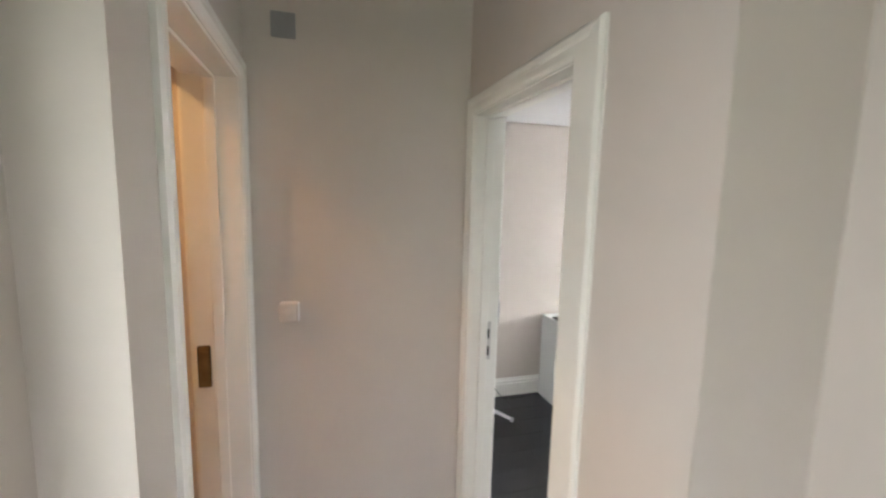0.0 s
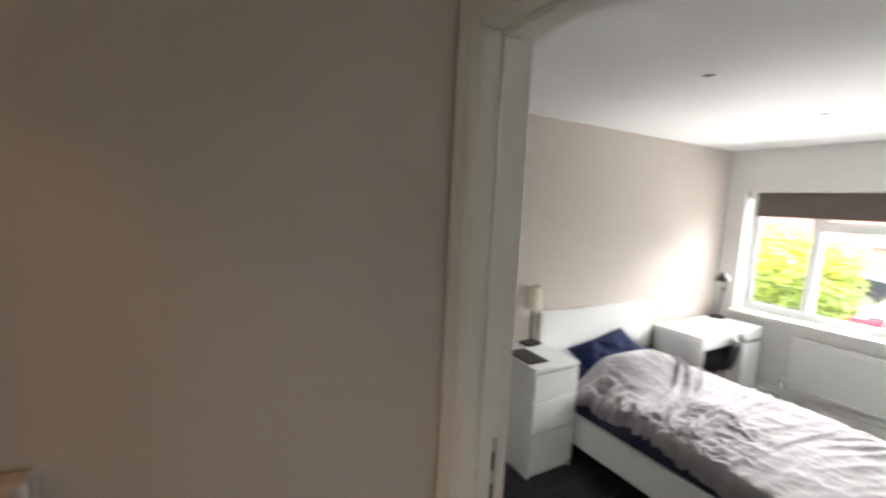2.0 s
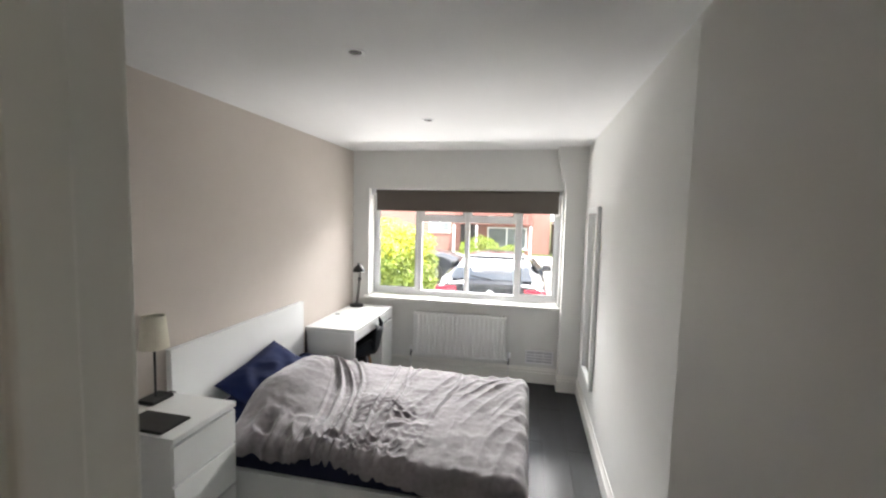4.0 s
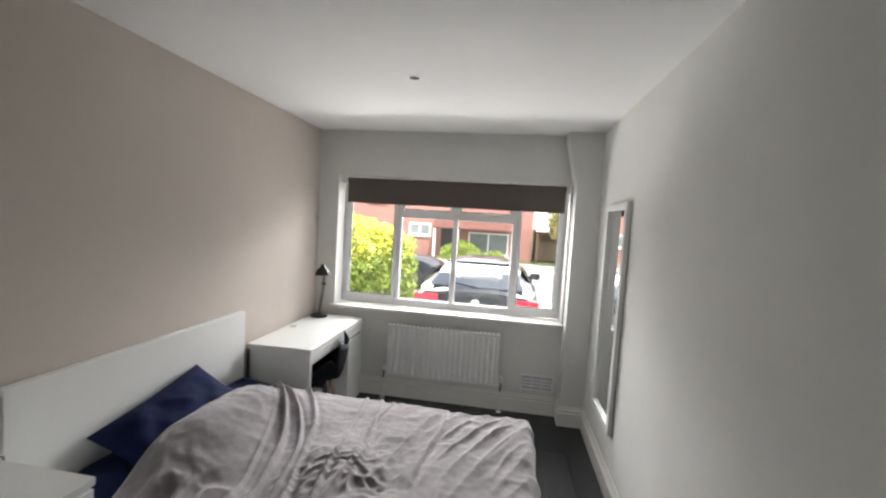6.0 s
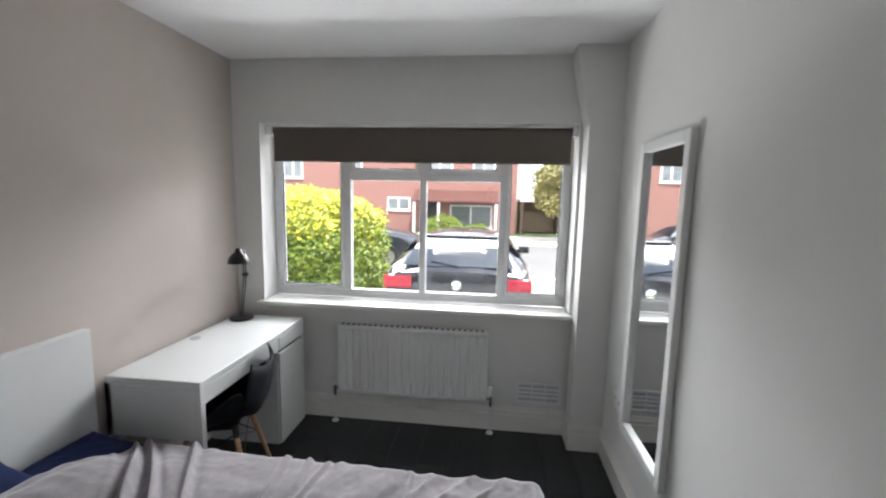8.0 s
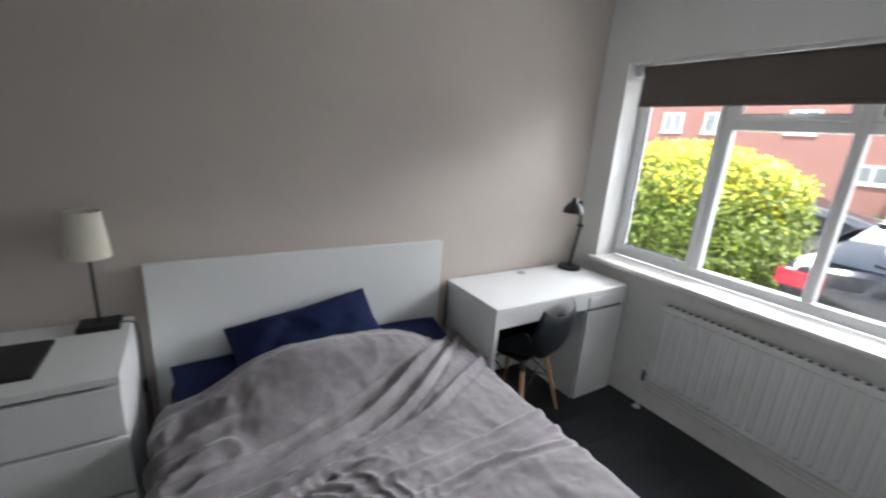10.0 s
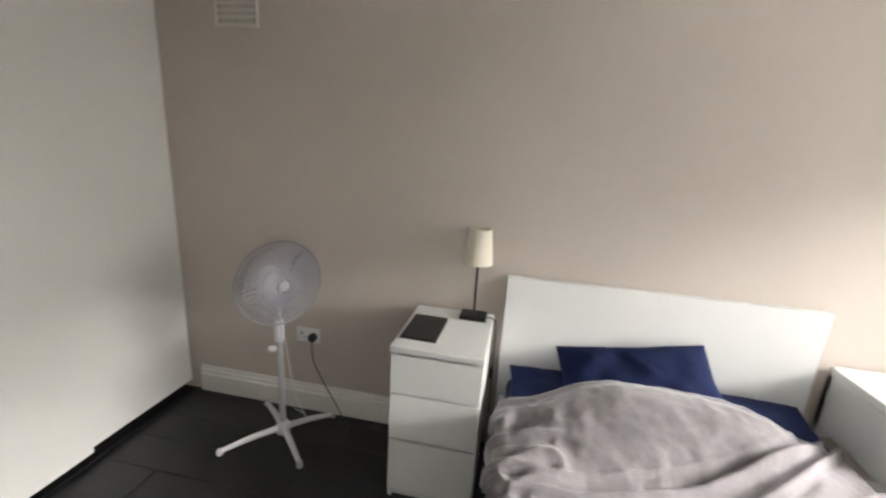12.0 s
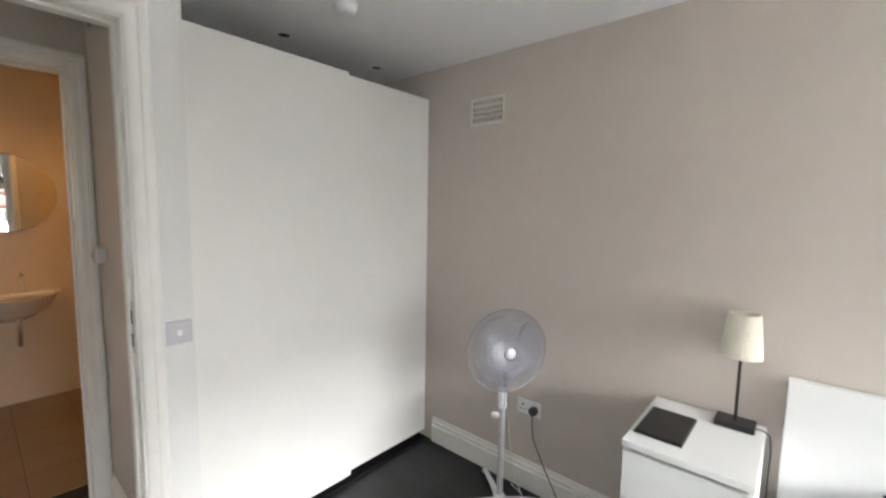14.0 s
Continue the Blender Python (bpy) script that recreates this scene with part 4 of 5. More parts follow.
for j in range(NYB + 1):
    row = []
    for i in range(NXB + 1):
        u = (MX0 + 0.03 - DROP_L) + (MX1 - MX0 - 0.06 + DROP_L + DROP_R) * i / NXB
        top_edge = 2.36 + 0.075 * math.exp(-((u - 3.08) / 0.36) ** 2) + 0.02 * math.sin(u * 7) + 0.012 * noise.noise(Vector((u * 6, 0, 2)))
        v = (MY0 + 0.03 - DROP_F) + (top_edge - (MY0 + 0.03 - DROP_F)) * j / NYB
        ol, orr, of = (MX0 + 0.03) - u, u - (MX1 - 0.03), (MY0 + 0.03) - v
        sway = 0.05 * noise.noise(Vector((v * 3.0, 1.0, 4.0)))
        scale_l = 1.08 - 0.30 * smooth((v - 0.85) / 1.0) + 0.10 * math.sin(v * 6.5 + 0.6) * smooth((v - 1.3) / 0.4) + sway * 2
        outl, dl = hang(ol * max(0.25, min(1.3, scale_l)))
        outr, dr = hang(orr * (0.9 + 0.2 * noise.noise(Vector((v * 2.5, 7, 1)))))
        outf, df = hang(of * (0.95 + 0.25 * noise.noise(Vector((u * 2.5, 3, 1)))))
        x = MX0 + 0.03 - outl if ol > 0 else (MX1 - 0.03 + outr if orr > 0 else u)
        y = MY0 + 0.03 - outf if of > 0 else v
        sx, sy = min(max(u, MX0), MX1), max(v, MY0)
        z = blanket_top(sx, sy)
        fall = max(dl, 0) + max(dr, 0)
        if of > 0:
            fall = math.hypot(fall, df) if fall > 0 else df
        hem = min(1.0, fall / 0.06)
        if fall > 0:
            wave = (0.016 if of > 0 or orr > 0 else 0.004 + 0.012 * smooth((v - 1.5) / 0.3)) * hem * (math.sin(v * 34 + 5 * noise.noise(Vector((v * 3, 2, 2)))) if of <= 0 else math.sin(u * 26 + 4 * noise.noise(Vector((u * 3, 2, 2)))))
            if of > 0:
                y -= wave * 0.55 + 0.012 * hem
            if ol > 0:
                x -= wave + 0.012 * hem
            elif orr > 0:
                x += 0.45 * wave + 0.012 * hem
        z = z * (1 - 0.0) - fall
        if j > NYB - 12:
            k = (j - (NYB - 12)) / 12
            z += 0.012 * math.sin(k * math.pi) - 0.02 * k * k
        row.append(bm.verts.new((x, y, z)))
    grid.append(row)
for j in range(NYB):
    for i in range(NXB):
        bm.faces.new((grid[j][i], grid[j][i + 1], grid[j + 1][i + 1], grid[j + 1][i]))
blanket = tagged(part("blanket", bm, M_PLUSH, None, "", 180), "rumpled grey plush blanket thrown over the unmade bed", "blanket")
thick = blanket.modifiers.new("thickness", "SOLIDIFY")
thick.thickness, thick.offset = 0.008, -1

# ---- desk ----
desk = thing("desk", (4.41, 2.43, 0), "white desk with a drawer and cupboard, pushed into the window corner", "desk")
DX0, DX1, DYF, DYB = 3.885, 4.940, 2.185, 2.672
part("desktop", box(DX0, DX1, DYF, DYB, 0.715, 0.75, 0.003), M_FURN, desk)
part("side_panel", box(DX0, DX0 + 0.03, DYF + 0.03, DYB, 0.46, 0.715, 0.002), M_FURN, desk)
for y in (DYF, DYB - 0.03):
    part("leg", box(DX0, DX0 + 0.03, y, y + 0.03, 0.0, 0.715, 0.002), M_FURN, desk)
part("drawer_front", box(DX0 + 0.032, 4.598, DYF + 0.004, DYF + 0.02, 0.632, 0.712, 0.002), M_FURN, desk)
part("drawer_box", box(DX0 + 0.05, 4.58, DYF + 0.02, DYB - 0.06, 0.645, 0.705), M_FURN_EDGE, desk)
part("back_panel", box(DX0 + 0.03, 4.60, DYB - 0.02, DYB - 0.008, 0.40, 0.715), M_FURN, desk)
for x0, x1 in ((4.60, 4.616), (DX1 - 0.016, DX1)):
    part("cupboard_side", box(x0, x1, DYF + 0.02, DYB, 0.0, 0.715, 0.001), M_FURN, desk)
part("cupboard_floor", box(4.616, DX1 - 0.016, DYF + 0.03, DYB, 0.05, 0.066), M_FURN, desk)
part("cupboard_door", box(4.602, DX1 - 0.002, DYF, DYF + 0.018, 0.008, 0.612, 0.002), M_FURN, desk)
part("small_drawer", box(4.602, DX1 - 0.002, DYF, DYF + 0.018, 0.632, 0.712, 0.002), M_FURN, desk)
# black strip fills the gap in place of its shade
part("grip_gap_shade", box(4.616, DX1 - 0.016, DYF + 0.016, DYF + 0.03, 0.60, 0.634), M_JOINT, desk, "dark strip for the shade in the finger gap")
part("cable_outlet", lathe([(0.028, 0.0), (0.028, 0.004), (0.018, 0.005), (0.016, 0.002)], 24, Matrix.Translation((4.417, 2.61, 0.7502))), M_GREYPL, desk, smooth=40)

# desk lamp with a jointed arm
dl = thing("desk_lamp", (4.825, 2.575, 0.75), "black jointed desk lamp with a dome shade", "lamp")
m = Matrix.Translation((4.825, 2.575, 0.7505))
part("base", lathe([(0.075, 0.0), (0.078, 0.006), (0.074, 0.018), (0.03, 0.026), (0.012, 0.034)], 28, m), M_BLACKMETAL, dl, smooth=50)
a, b, c = Vector((4.825, 2.575, 0.78)), Vector((4.842, 2.548, 1.06)), Vector((4.760, 2.508, 1.225))
for off in (-0.008, 0.008):
    part("lower_arm", tube([a + Vector((0, off, 0)), b + Vector((0, off, 0))], 0.0045, 8), M_BLACKMETAL, dl)
    part("upper_arm", tube([b + Vector((0, off, 0)), c + Vector((0, off, 0))], 0.0045, 8), M_BLACKMETAL, dl)
part("joint", tube([b - Vector((0, 0.018, 0)), b + Vector((0, 0.018, 0))], 0.012, 12), M_BLACKMETAL, dl)
part("joint", tube([c - Vector((0, 0.016, 0)), c + Vector((0, 0.016, 0))], 0.010, 12), M_BLACKMETAL, dl)
part("spring", tube([a + Vector((0.01, 0, 0.03)), a.lerp(b, 0.6) + Vector((0.015, 0, 0))], 0.005, 8), M_STEEL, dl)
sm = look((4.685, 2.490, 1.235), (4.680, 2.487, 1.08)) @ Matrix.Scale(0.84, 4)
bm = bmesh.new()
rings, nn = [], 28
for r, z in ((0.012, 0.03), (0.020, 0.025), (0.026, 0.0), (0.050, -0.018), (0.070, -0.045), (0.080, -0.085), (0.078, -0.085), (0.067, -0.045), (0.047, -0.02), (0.02, -0.005)):
    rings.append([bm.verts.new(sm @ Vector((r * math.cos(2 * math.pi * k / nn), r * math.sin(2 * math.pi * k / nn), z))) for k in range(nn)])
for p, q in zip(rings, rings[1:]):
    for k in range(nn):
        bm.faces.new((p[k], p[(k + 1) % nn], q[(k + 1) % nn], q[k]))
bm.faces.new(rings[0][::-1])
bm.faces.new(rings[-1])
head = part("shade", bm, M_BLACKMETAL, dl, "black dome shade", smooth=50)
part("bulb", lathe([(0.012, -0.02), (0.022, -0.05), (0.018, -0.07), (0.006, -0.078)], 14, sm), M_CERAMIC, head, smooth=60)

# ---- shell chair ----
CH = Matrix.Translation((4.18, 2.315, 0)) @ pose(0, 0, 0, 0, 0, 16)
chair = thing("shell_chair", CH.translation, "dark slate shell chair on pale wooden legs at the desk", "chair")
bm = bmesh.new()
nu, nv = 22, 26
rows = []
for j in range(nv + 1):
    t = j / nv
    # the profile from the seat's front edge to the top of the back
    if t < 0.5:
        s = t / 0.5
        py, pz = 0.22 - 0.40 * s, 0.455 - 0.035 * math.sin(math.pi * min(1, s * 0.9)) - 0.012 * (1 - s) ** 6
    else:
        s = (t - 0.5) / 0.5
        py, pz = -0.18 - 0.13 * math.sin(s * 1.25) / 0.95 * 0.75, 0.455 - 0.035 * math.sin(math.pi * 0.9) + 0.275 * (1 - math.cos(s * 1.45)) / 0.88 * (0.35 + 0.65 * s)
    half = 0.245 - 0.02 * math.sin(math.pi * t) + (0.02 if t < 0.45 else 0.0)
    half *= (1 - 0.35 * max(0, (t - 0.86) / 0.14) ** 2) * (1 - 0.2 * max(0, (0.08 - t) / 0.08) ** 2)
    row = []
    for i in range(nu + 1):
        u = 2 * i / nu - 1
        lip = abs(u) ** 3
        mid = math.exp(-((t - 0.5) / 0.22) ** 2)
        x = half * u
        z = pz + lip * (0.045 + 0.15 * mid)
        y = py + lip * (0.055 * max(0, (t - 0.45)) / 0.55)
        row.append(bm.verts.new(CH @ Vector((x, y, z))))
    rows.append(row)
for j in range(nv):
    for i in range(nu):
        bm.faces.new((rows[j][i], rows[j][i + 1], rows[j + 1][i + 1], rows[j + 1][i]))
shell = part("shell", bm, M_SHELL, chair, smooth=180)
sol = shell.modifiers.new("thickness", "SOLIDIFY")
sol.thickness, sol.offset = 0.007, -1
ends = []
for sx, sy in ((-1, 1), (1, 1), (-1, -1), (1, -1)):
    top, foot = CH @ Vector((0.12 * sx, 0.11 * sy - 0.01, 0.395)), CH @ Vector((0.21 * sx, 0.20 * sy - 0.01, 0.0))
    ends.append((top, foot))
    leg = part("leg", tube([top, top.lerp(foot, 0.5), foot], [0.014, 0.014, 0.009], 12), M_BEECH, chair, "pale wooden leg", smooth=50)
    part("leg_collar", tube([top + Vector((0, 0, 0.03)), top.lerp(foot, 0.08)], 0.016, 12), M_BLACKMETAL, leg)
for a, b in ((0, 1), (1, 3), (3, 2), (2, 0)):
    for p, q in ((0.04, 0.42), (0.42, 0.04)):
        part("brace", tube([ends[a][0].lerp(ends[a][1], p), ends[b][0].lerp(ends[b][1], q)], 0.004, 6), M_BLACKMETAL, chair)
part("seat_mount", box(-0.12, 0.12, -0.12, 0.10, 0.40, 0.412, 0.003, CH), M_BLACKMETAL, chair)

# ---- pedestal fan ----
fan = thing("pedestal_fan", (1.285, 2.435, 0), "white pedestal fan on a crossed foot beside the taupe wall", "fan")
hub = Vector((1.285, 2.435, 0.06))
for fx, fy in ((1.055, 2.225), (1.485, 2.255), (1.470, 2.655), (1.040, 2.650)):
    foot = Vector((fx, fy, 0.012))
    leg = part("leg", tube([hub + Vector((0, 0, 0.0)), hub.lerp(foot, 0.5) + Vector((0, 0, 0.012)), foot + Vector((0, 0, 0.008))], [0.019, 0.016, 0.012], 10), M_WHITEPL, fan, smooth=60)
    part("foot_cap", lathe([(0.015, 0.0), (0.017, 0.008), (0.014, 0.03), (0.008, 0.034)], 14, Matrix.Translation((fx, fy, 0.0015))), M_GREYPL, leg, smooth=40)
part("hub", lathe([(0.036, 0.03), (0.038, 0.05), (0.032, 0.085), (0.022, 0.10)], 20, Matrix.Translation((1.285, 2.435, 0))), M_WHITEPL, fan, smooth=40)
part("pole", tube([(1.285, 2.435, 0.06), (1.285, 2.435, 0.60)], 0.0165, 16), M_GREYPL, fan, smooth=60)
part("height_knob", lathe([(0.010, 0.0), (0.016, 0.012), (0.016, 0.034), (0.011, 0.042)], 14, Matrix.Translation((1.273, 2.428, 0.535)) @ pose(0, 0, 0, 0, -90, 30)), M_WHITEPL, fan, smooth=40)
face = Vector((0.80, -0.60, 0.03)).normalized()
centre = Vector((1.320, 2.405, 0.905))
FM = Matrix.Translation(centre) @ face.to_track_quat("Z", "Y").to_matrix().to_4x4()
box_m = Matrix.Translation((1.285, 2.435, 0)) @ pose(0, 0, 0, 0, 0, 30)
part("control_box", box(-0.023, 0.023, -0.026, 0.024, 0.58, 0.70, 0.014, box_m, 4), M_WHITEPL, fan, smooth=40)
part("control_panel", box(-0.014, 0.014, -0.0285, -0.024, 0.598, 0.685, 0.004, box_m), M_GREYPL, fan)
for i in range(4):
    part("button", box(-0.007, 0.007, -0.032, -0.028, 0.606 + i * 0.017, 0.625 + i * 0.017, 0.002, box_m), M_WHITEPL, fan)
part("neck", tube([(1.285, 2.435, 0.69), (1.275, 2.455, 0.80), (1.262, 2.455, 0.90)], [0.017, 0.016, 0.022], 14), M_WHITEPL, fan, smooth=60)
part("motor", lathe([(0.030, -0.175), (0.050, -0.165), (0.062, -0.13), (0.066, -0.07), (0.055, -0.055)], 24, FM), M_WHITEPL, fan, smooth=40)
R = 0.212
M_WIRE = mat("lilac_grey_wire", (0.30, 0.30, 0.34), 0.4, vary=0.03)
def dome(r, back):
    """Depth of the wire guard at radius r."""
    k = r / R
    return (-0.050 if back else 0.050) * max(0.0, 1 - k ** 4) ** 0.6
for back, nm in ((False, "front_guard"), (True, "rear_guard")):
    bm = bmesh.new()
    for r in (0.10, 0.16):
        add_tube(bm, [FM @ Vector((r * math.cos(2 * math.pi * k / 40), r * math.sin(2 * math.pi * k / 40), dome(r, back))) for k in range(41)], 0.0012, 4, False)
    g = part(nm, bm, M_WIRE, fan, "pale grey wire guard")
    pts = []
    for k in range(7):
        r = 0.035 + (R - 0.035) * k / 6
        aa = 0.25 * (k / 6) * (1 if not back else -1)
        pts.append(Vector((r * math.cos(aa), r * math.sin(aa), dome(r, back))))
    wire = mesh_of("wire", add_tube(bmesh.new(), pts, 0.0011, 3, False), M_WIRE)
    for i in range(210 if not back else 140):
        w = new("wire", wire)
        w.parent = g
        w.matrix_basis = FM @ pose(0, 0, 0, 0, 0, 360 * i / (210 if not back else 140))
    if not back:
        part("badge", lathe([(0.028, 0.047), (0.028, 0.052), (0.022, 0.056)], 24, FM), M_GREYPL, g, smooth=40)
bm = add_tube(bmesh.new(), [FM @ Vector((R * math.cos(2 * math.pi * k / 60), R * math.sin(2 * math.pi * k / 60), 0)) for k in range(61)], 0.0030, 8, False)
part("guard_rim", bm, M_WIRE, fan, smooth=60)
M_BLADE = glass_mat("clear_blade_plastic", (0.95, 0.95, 0.97))
M_BLADE.node_tree.nodes["Principled BSDF"].inputs["Transmission Weight"].default_value = 0.99
M_BLADE.node_tree.nodes["Principled BSDF"].inputs["Roughness"].default_value = 0.06
M_BLADE.node_tree.nodes["Principled BSDF"].inputs["IOR"].default_value = 1.12
for b in range(3):
    bm = bmesh.new()
    rows = []
    for k in range(9):
        r = 0.03 + 0.155 * k / 8
        w = 0.25 + 0.75 * math.sin(math.pi * min(1.0, 0.15 + 0.62 * k / 8))
        row = []
        for q in range(7):
            a = 2 * math.pi * b / 3 + (q / 6 - 0.5) * 1.75 * w + 0.3 * k / 8
            row.append(bm.verts.new(FM @ Vector((r * math.cos(a), r * math.sin(a), -0.016 + 0.032 * q / 6))))
        rows.append(row)
    for p, q in zip(rows, rows[1:]):
        for k in range(6):
            bm.faces.new((p[k], p[k + 1], q[k + 1], q[k]))
    o = part("blade", bm, M_BLADE, fan, "translucent pale plastic blade", smooth=180)
    s = o.modifiers.new("thickness", "SOLIDIFY")
    s.thickness = 0.002
part("spinner", lathe([(0.034, -0.02), (0.034, 0.015), (0.02, 0.026)], 20, FM), M_GREYPL, fan, smooth=40)
part("mains_lead", tube([(1.30, 2.455, 0.60), (1.315, 2.47, 0.40), (1.325, 2.50, 0.2), (1.35, 2.56, 0.05), (1.30, 2.63, 0.006), (1.22, 2.66, 0.006)], 0.003, 6), M_WHITEPL, fan, "thin white lead", smooth=60)

# ---- wall mirror ----
mir = thing("wall_mirror", (4.17, YS, 0.40), "tall white-framed mirror hung on the white wall", "mirror")
QX0, QX1, QZ0, QZ1, W = 3.905, 4.43, 0.405, 1.895, 0.048
for x0, x1, z0, z1 in ((QX0, QX0 + W, QZ0, QZ1), (QX1 - W, QX1, QZ0, QZ1), (QX0 + W, QX1 - W, QZ0, QZ0 + W), (QX0 + W, QX1 - W, QZ1 - W, QZ1)):
    part("frame", box(x0, x1, YS + 0.002, YS + 0.032, z0, z1, 0.003), M_FURN, mir)
part("glass", box(QX0 + W - 0.004, QX1 - W + 0.004, YS + 0.004, YS + 0.012, QZ0 + W - 0.004, QZ1 - W + 0.004), M_MIRROR, mir)

# ---- shower room ----
basin = thing("wash_basin", (SX0, 0.82, 0.80), "white half-round wall-hung wash basin", "basin")
bm = bmesh.new()
rings, nn = [], 24
for k, (r, z) in enumerate(((0.02, 0.70), (0.12, 0.70), (0.22, 0.78), (0.285, 0.885), (0.29, 0.90), (0.265, 0.90), (0.20, 0.82), (0.05, 0.79))):
    rings.append([bm.verts.new((SX0 + 0.004 + (r * 1.45) * math.sin(math.pi * i / nn), 0.82 - r * 1.05 * math.cos(math.pi * i / nn), z)) for i in range(nn + 1)])
for p, q in zip(rings, rings[1:]):
    for i in range(nn):
        bm.faces.new((p[i], p[i + 1], q[i + 1], q[i]))
bm.faces.new(rings[-1])
part("bowl", bm, M_CERAMIC, basin, smooth=50)
part("tap_ledge", box(SX0, SX0 + 0.10, 0.56, 1.08, 0.865, 0.902, 0.01, None, 2), M_CERAMIC, basin)
tap = part("tap", tube([(SX0 + 0.06, 0.90, 0.90), (SX0 + 0.06, 0.90, 1.02), (SX0 + 0.09, 0.90, 1.045), (SX0 + 0.17, 0.90, 1.03)], 0.014, 12), M_CHROME, basin, "chrome mixer tap", smooth=50)
part("lever", tube([(SX0 + 0.06, 0.90, 1.03), (SX0 + 0.055, 0.90, 1.085)], 0.010, 10), M_CHROME, tap)
part("waste_trap", tube([(SX0 + 0.2, 0.86, 0.72), (SX0 + 0.2, 0.86, 0.55), (SX0 + 0.19, 0.86, 0.52), (SX0, 0.86, 0.54)], 0.018, 12), M_CHROME, basin, "chrome waste trap", smooth=50)
rm = thing("round_mirror", (SX0, 0.85, 1.68), "round frameless mirror over the basin", "mirror")
part("glass", lathe([(0.30, 0), (0.30, 0.008), (0.296, 0.010)], 56, Matrix.Translation((SX0 + 0.012, 0.85, 1.68)) @ pose(0, 0, 0, 0, 90, 0)), M_MIRROR, rm)
part("backing", lathe([(0.27, 0), (0.27, 0.012)], 40, Matrix.Translation((SX0, 0.85, 1.68)) @ pose(0, 0, 0, 0, 90, 0)), M_GREYPL, rm)
wc = thing("toilet", (-1.1, 2.0, 0), "white ceramic toilet in the shower room", "toilet")
bm = bmesh.new()
rings, nn = [], 28
for rx, ry, z in ((0.11, 0.16, 0.0), (0.11, 0.17, 0.10), (0.14, 0.20, 0.25), (0.175, 0.235, 0.38), (0.18, 0.24, 0.405), (0.15, 0.21, 0.405), (0.12, 0.17, 0.32), (0.04, 0.06, 0.28)):
    rings.append([bm.verts.new((-0.95 + ry * math.cos(2 * math.pi * i / nn) - 0.22, 2.05 + rx * math.sin(2 * math.pi * i / nn), z)) for i in range(nn)])
for p, q in zip(rings, rings[1:]):
    for i in range(nn):
        bm.faces.new((p[i], p[(i + 1) % nn], q[(i + 1) % nn], q[i]))
bm.faces.new(rings[0][::-1])
bm.faces.new(rings[-1])
part("bowl", bm, M_CERAMIC, wc, smooth=50)
bm = bmesh.new()
rings = []
for r, z in ((0.186, 0.408), (0.190, 0.418), (0.182, 0.426), (0.140, 0.426), (0.134, 0.416), (0.140, 0.408)):
    rings.append([bm.verts.new((-1.17 + r * 1.32 * math.cos(2 * math.pi * i / nn), 2.05 + r * math.sin(2 * math.pi * i / nn), z)) for i in range(nn)])
for p, q in zip(rings, rings[1:] + rings[:1]):
    for i in range(nn):
        bm.faces.new((p[i], p[(i + 1) % nn], q[(i + 1) % nn], q[i]))
part("seat", bm, M_CERAMIC, wc, smooth=50)
part("cistern", box(-0.90, -0.635, 1.86, 2.24, 0.36, 0.80, 0.02, None, 3), M_CERAMIC, wc, smooth=40)
sh = thing("shower_enclosure", (-1.7, 2.9, 0), "framed glass shower enclosure with a cream tray", "shower")
part("tray", box(SX0 + 0.002, -1.05, 2.50, SY1 - 0.002, 0.0, 0.12, 0.02, None, 3), M_CERAMIC, sh, smooth=40)
for x in (SX0 + 0.03, -1.35, -1.07):
    part("post", box(x - 0.02, x + 0.02, 2.50, 2.53, 0.12, 2.34, 0.003), M_STEEL, sh)
part("top_rail", box(SX0 + 0.01, -1.05, 2.50, 2.53, 2.34, 2.38, 0.003), M_STEEL, sh)
part("bottom_rail", box(SX0 + 0.05, -1.09, 2.50, 2.53, 0.12, 0.15, 0.003), M_STEEL, sh)
g = part("glass_door", box(SX0 + 0.05, -1.37, 2.512, 2.518, 0.15, 2.34), M_GLASS, sh)
g.visible_shadow = False
part("door_knob", lathe([(0.018, 0), (0.018, 0.02), (0.012, 0.03)], 14, Matrix.Translation((-1.42, 2.512, 1.2)) @ pose(0, 0, 0, 90)), M_BRASS, g, smooth=40)
M_BOTTLE = mat("cream_bottle_plastic", (0.7, 0.62, 0.5), 0.4)
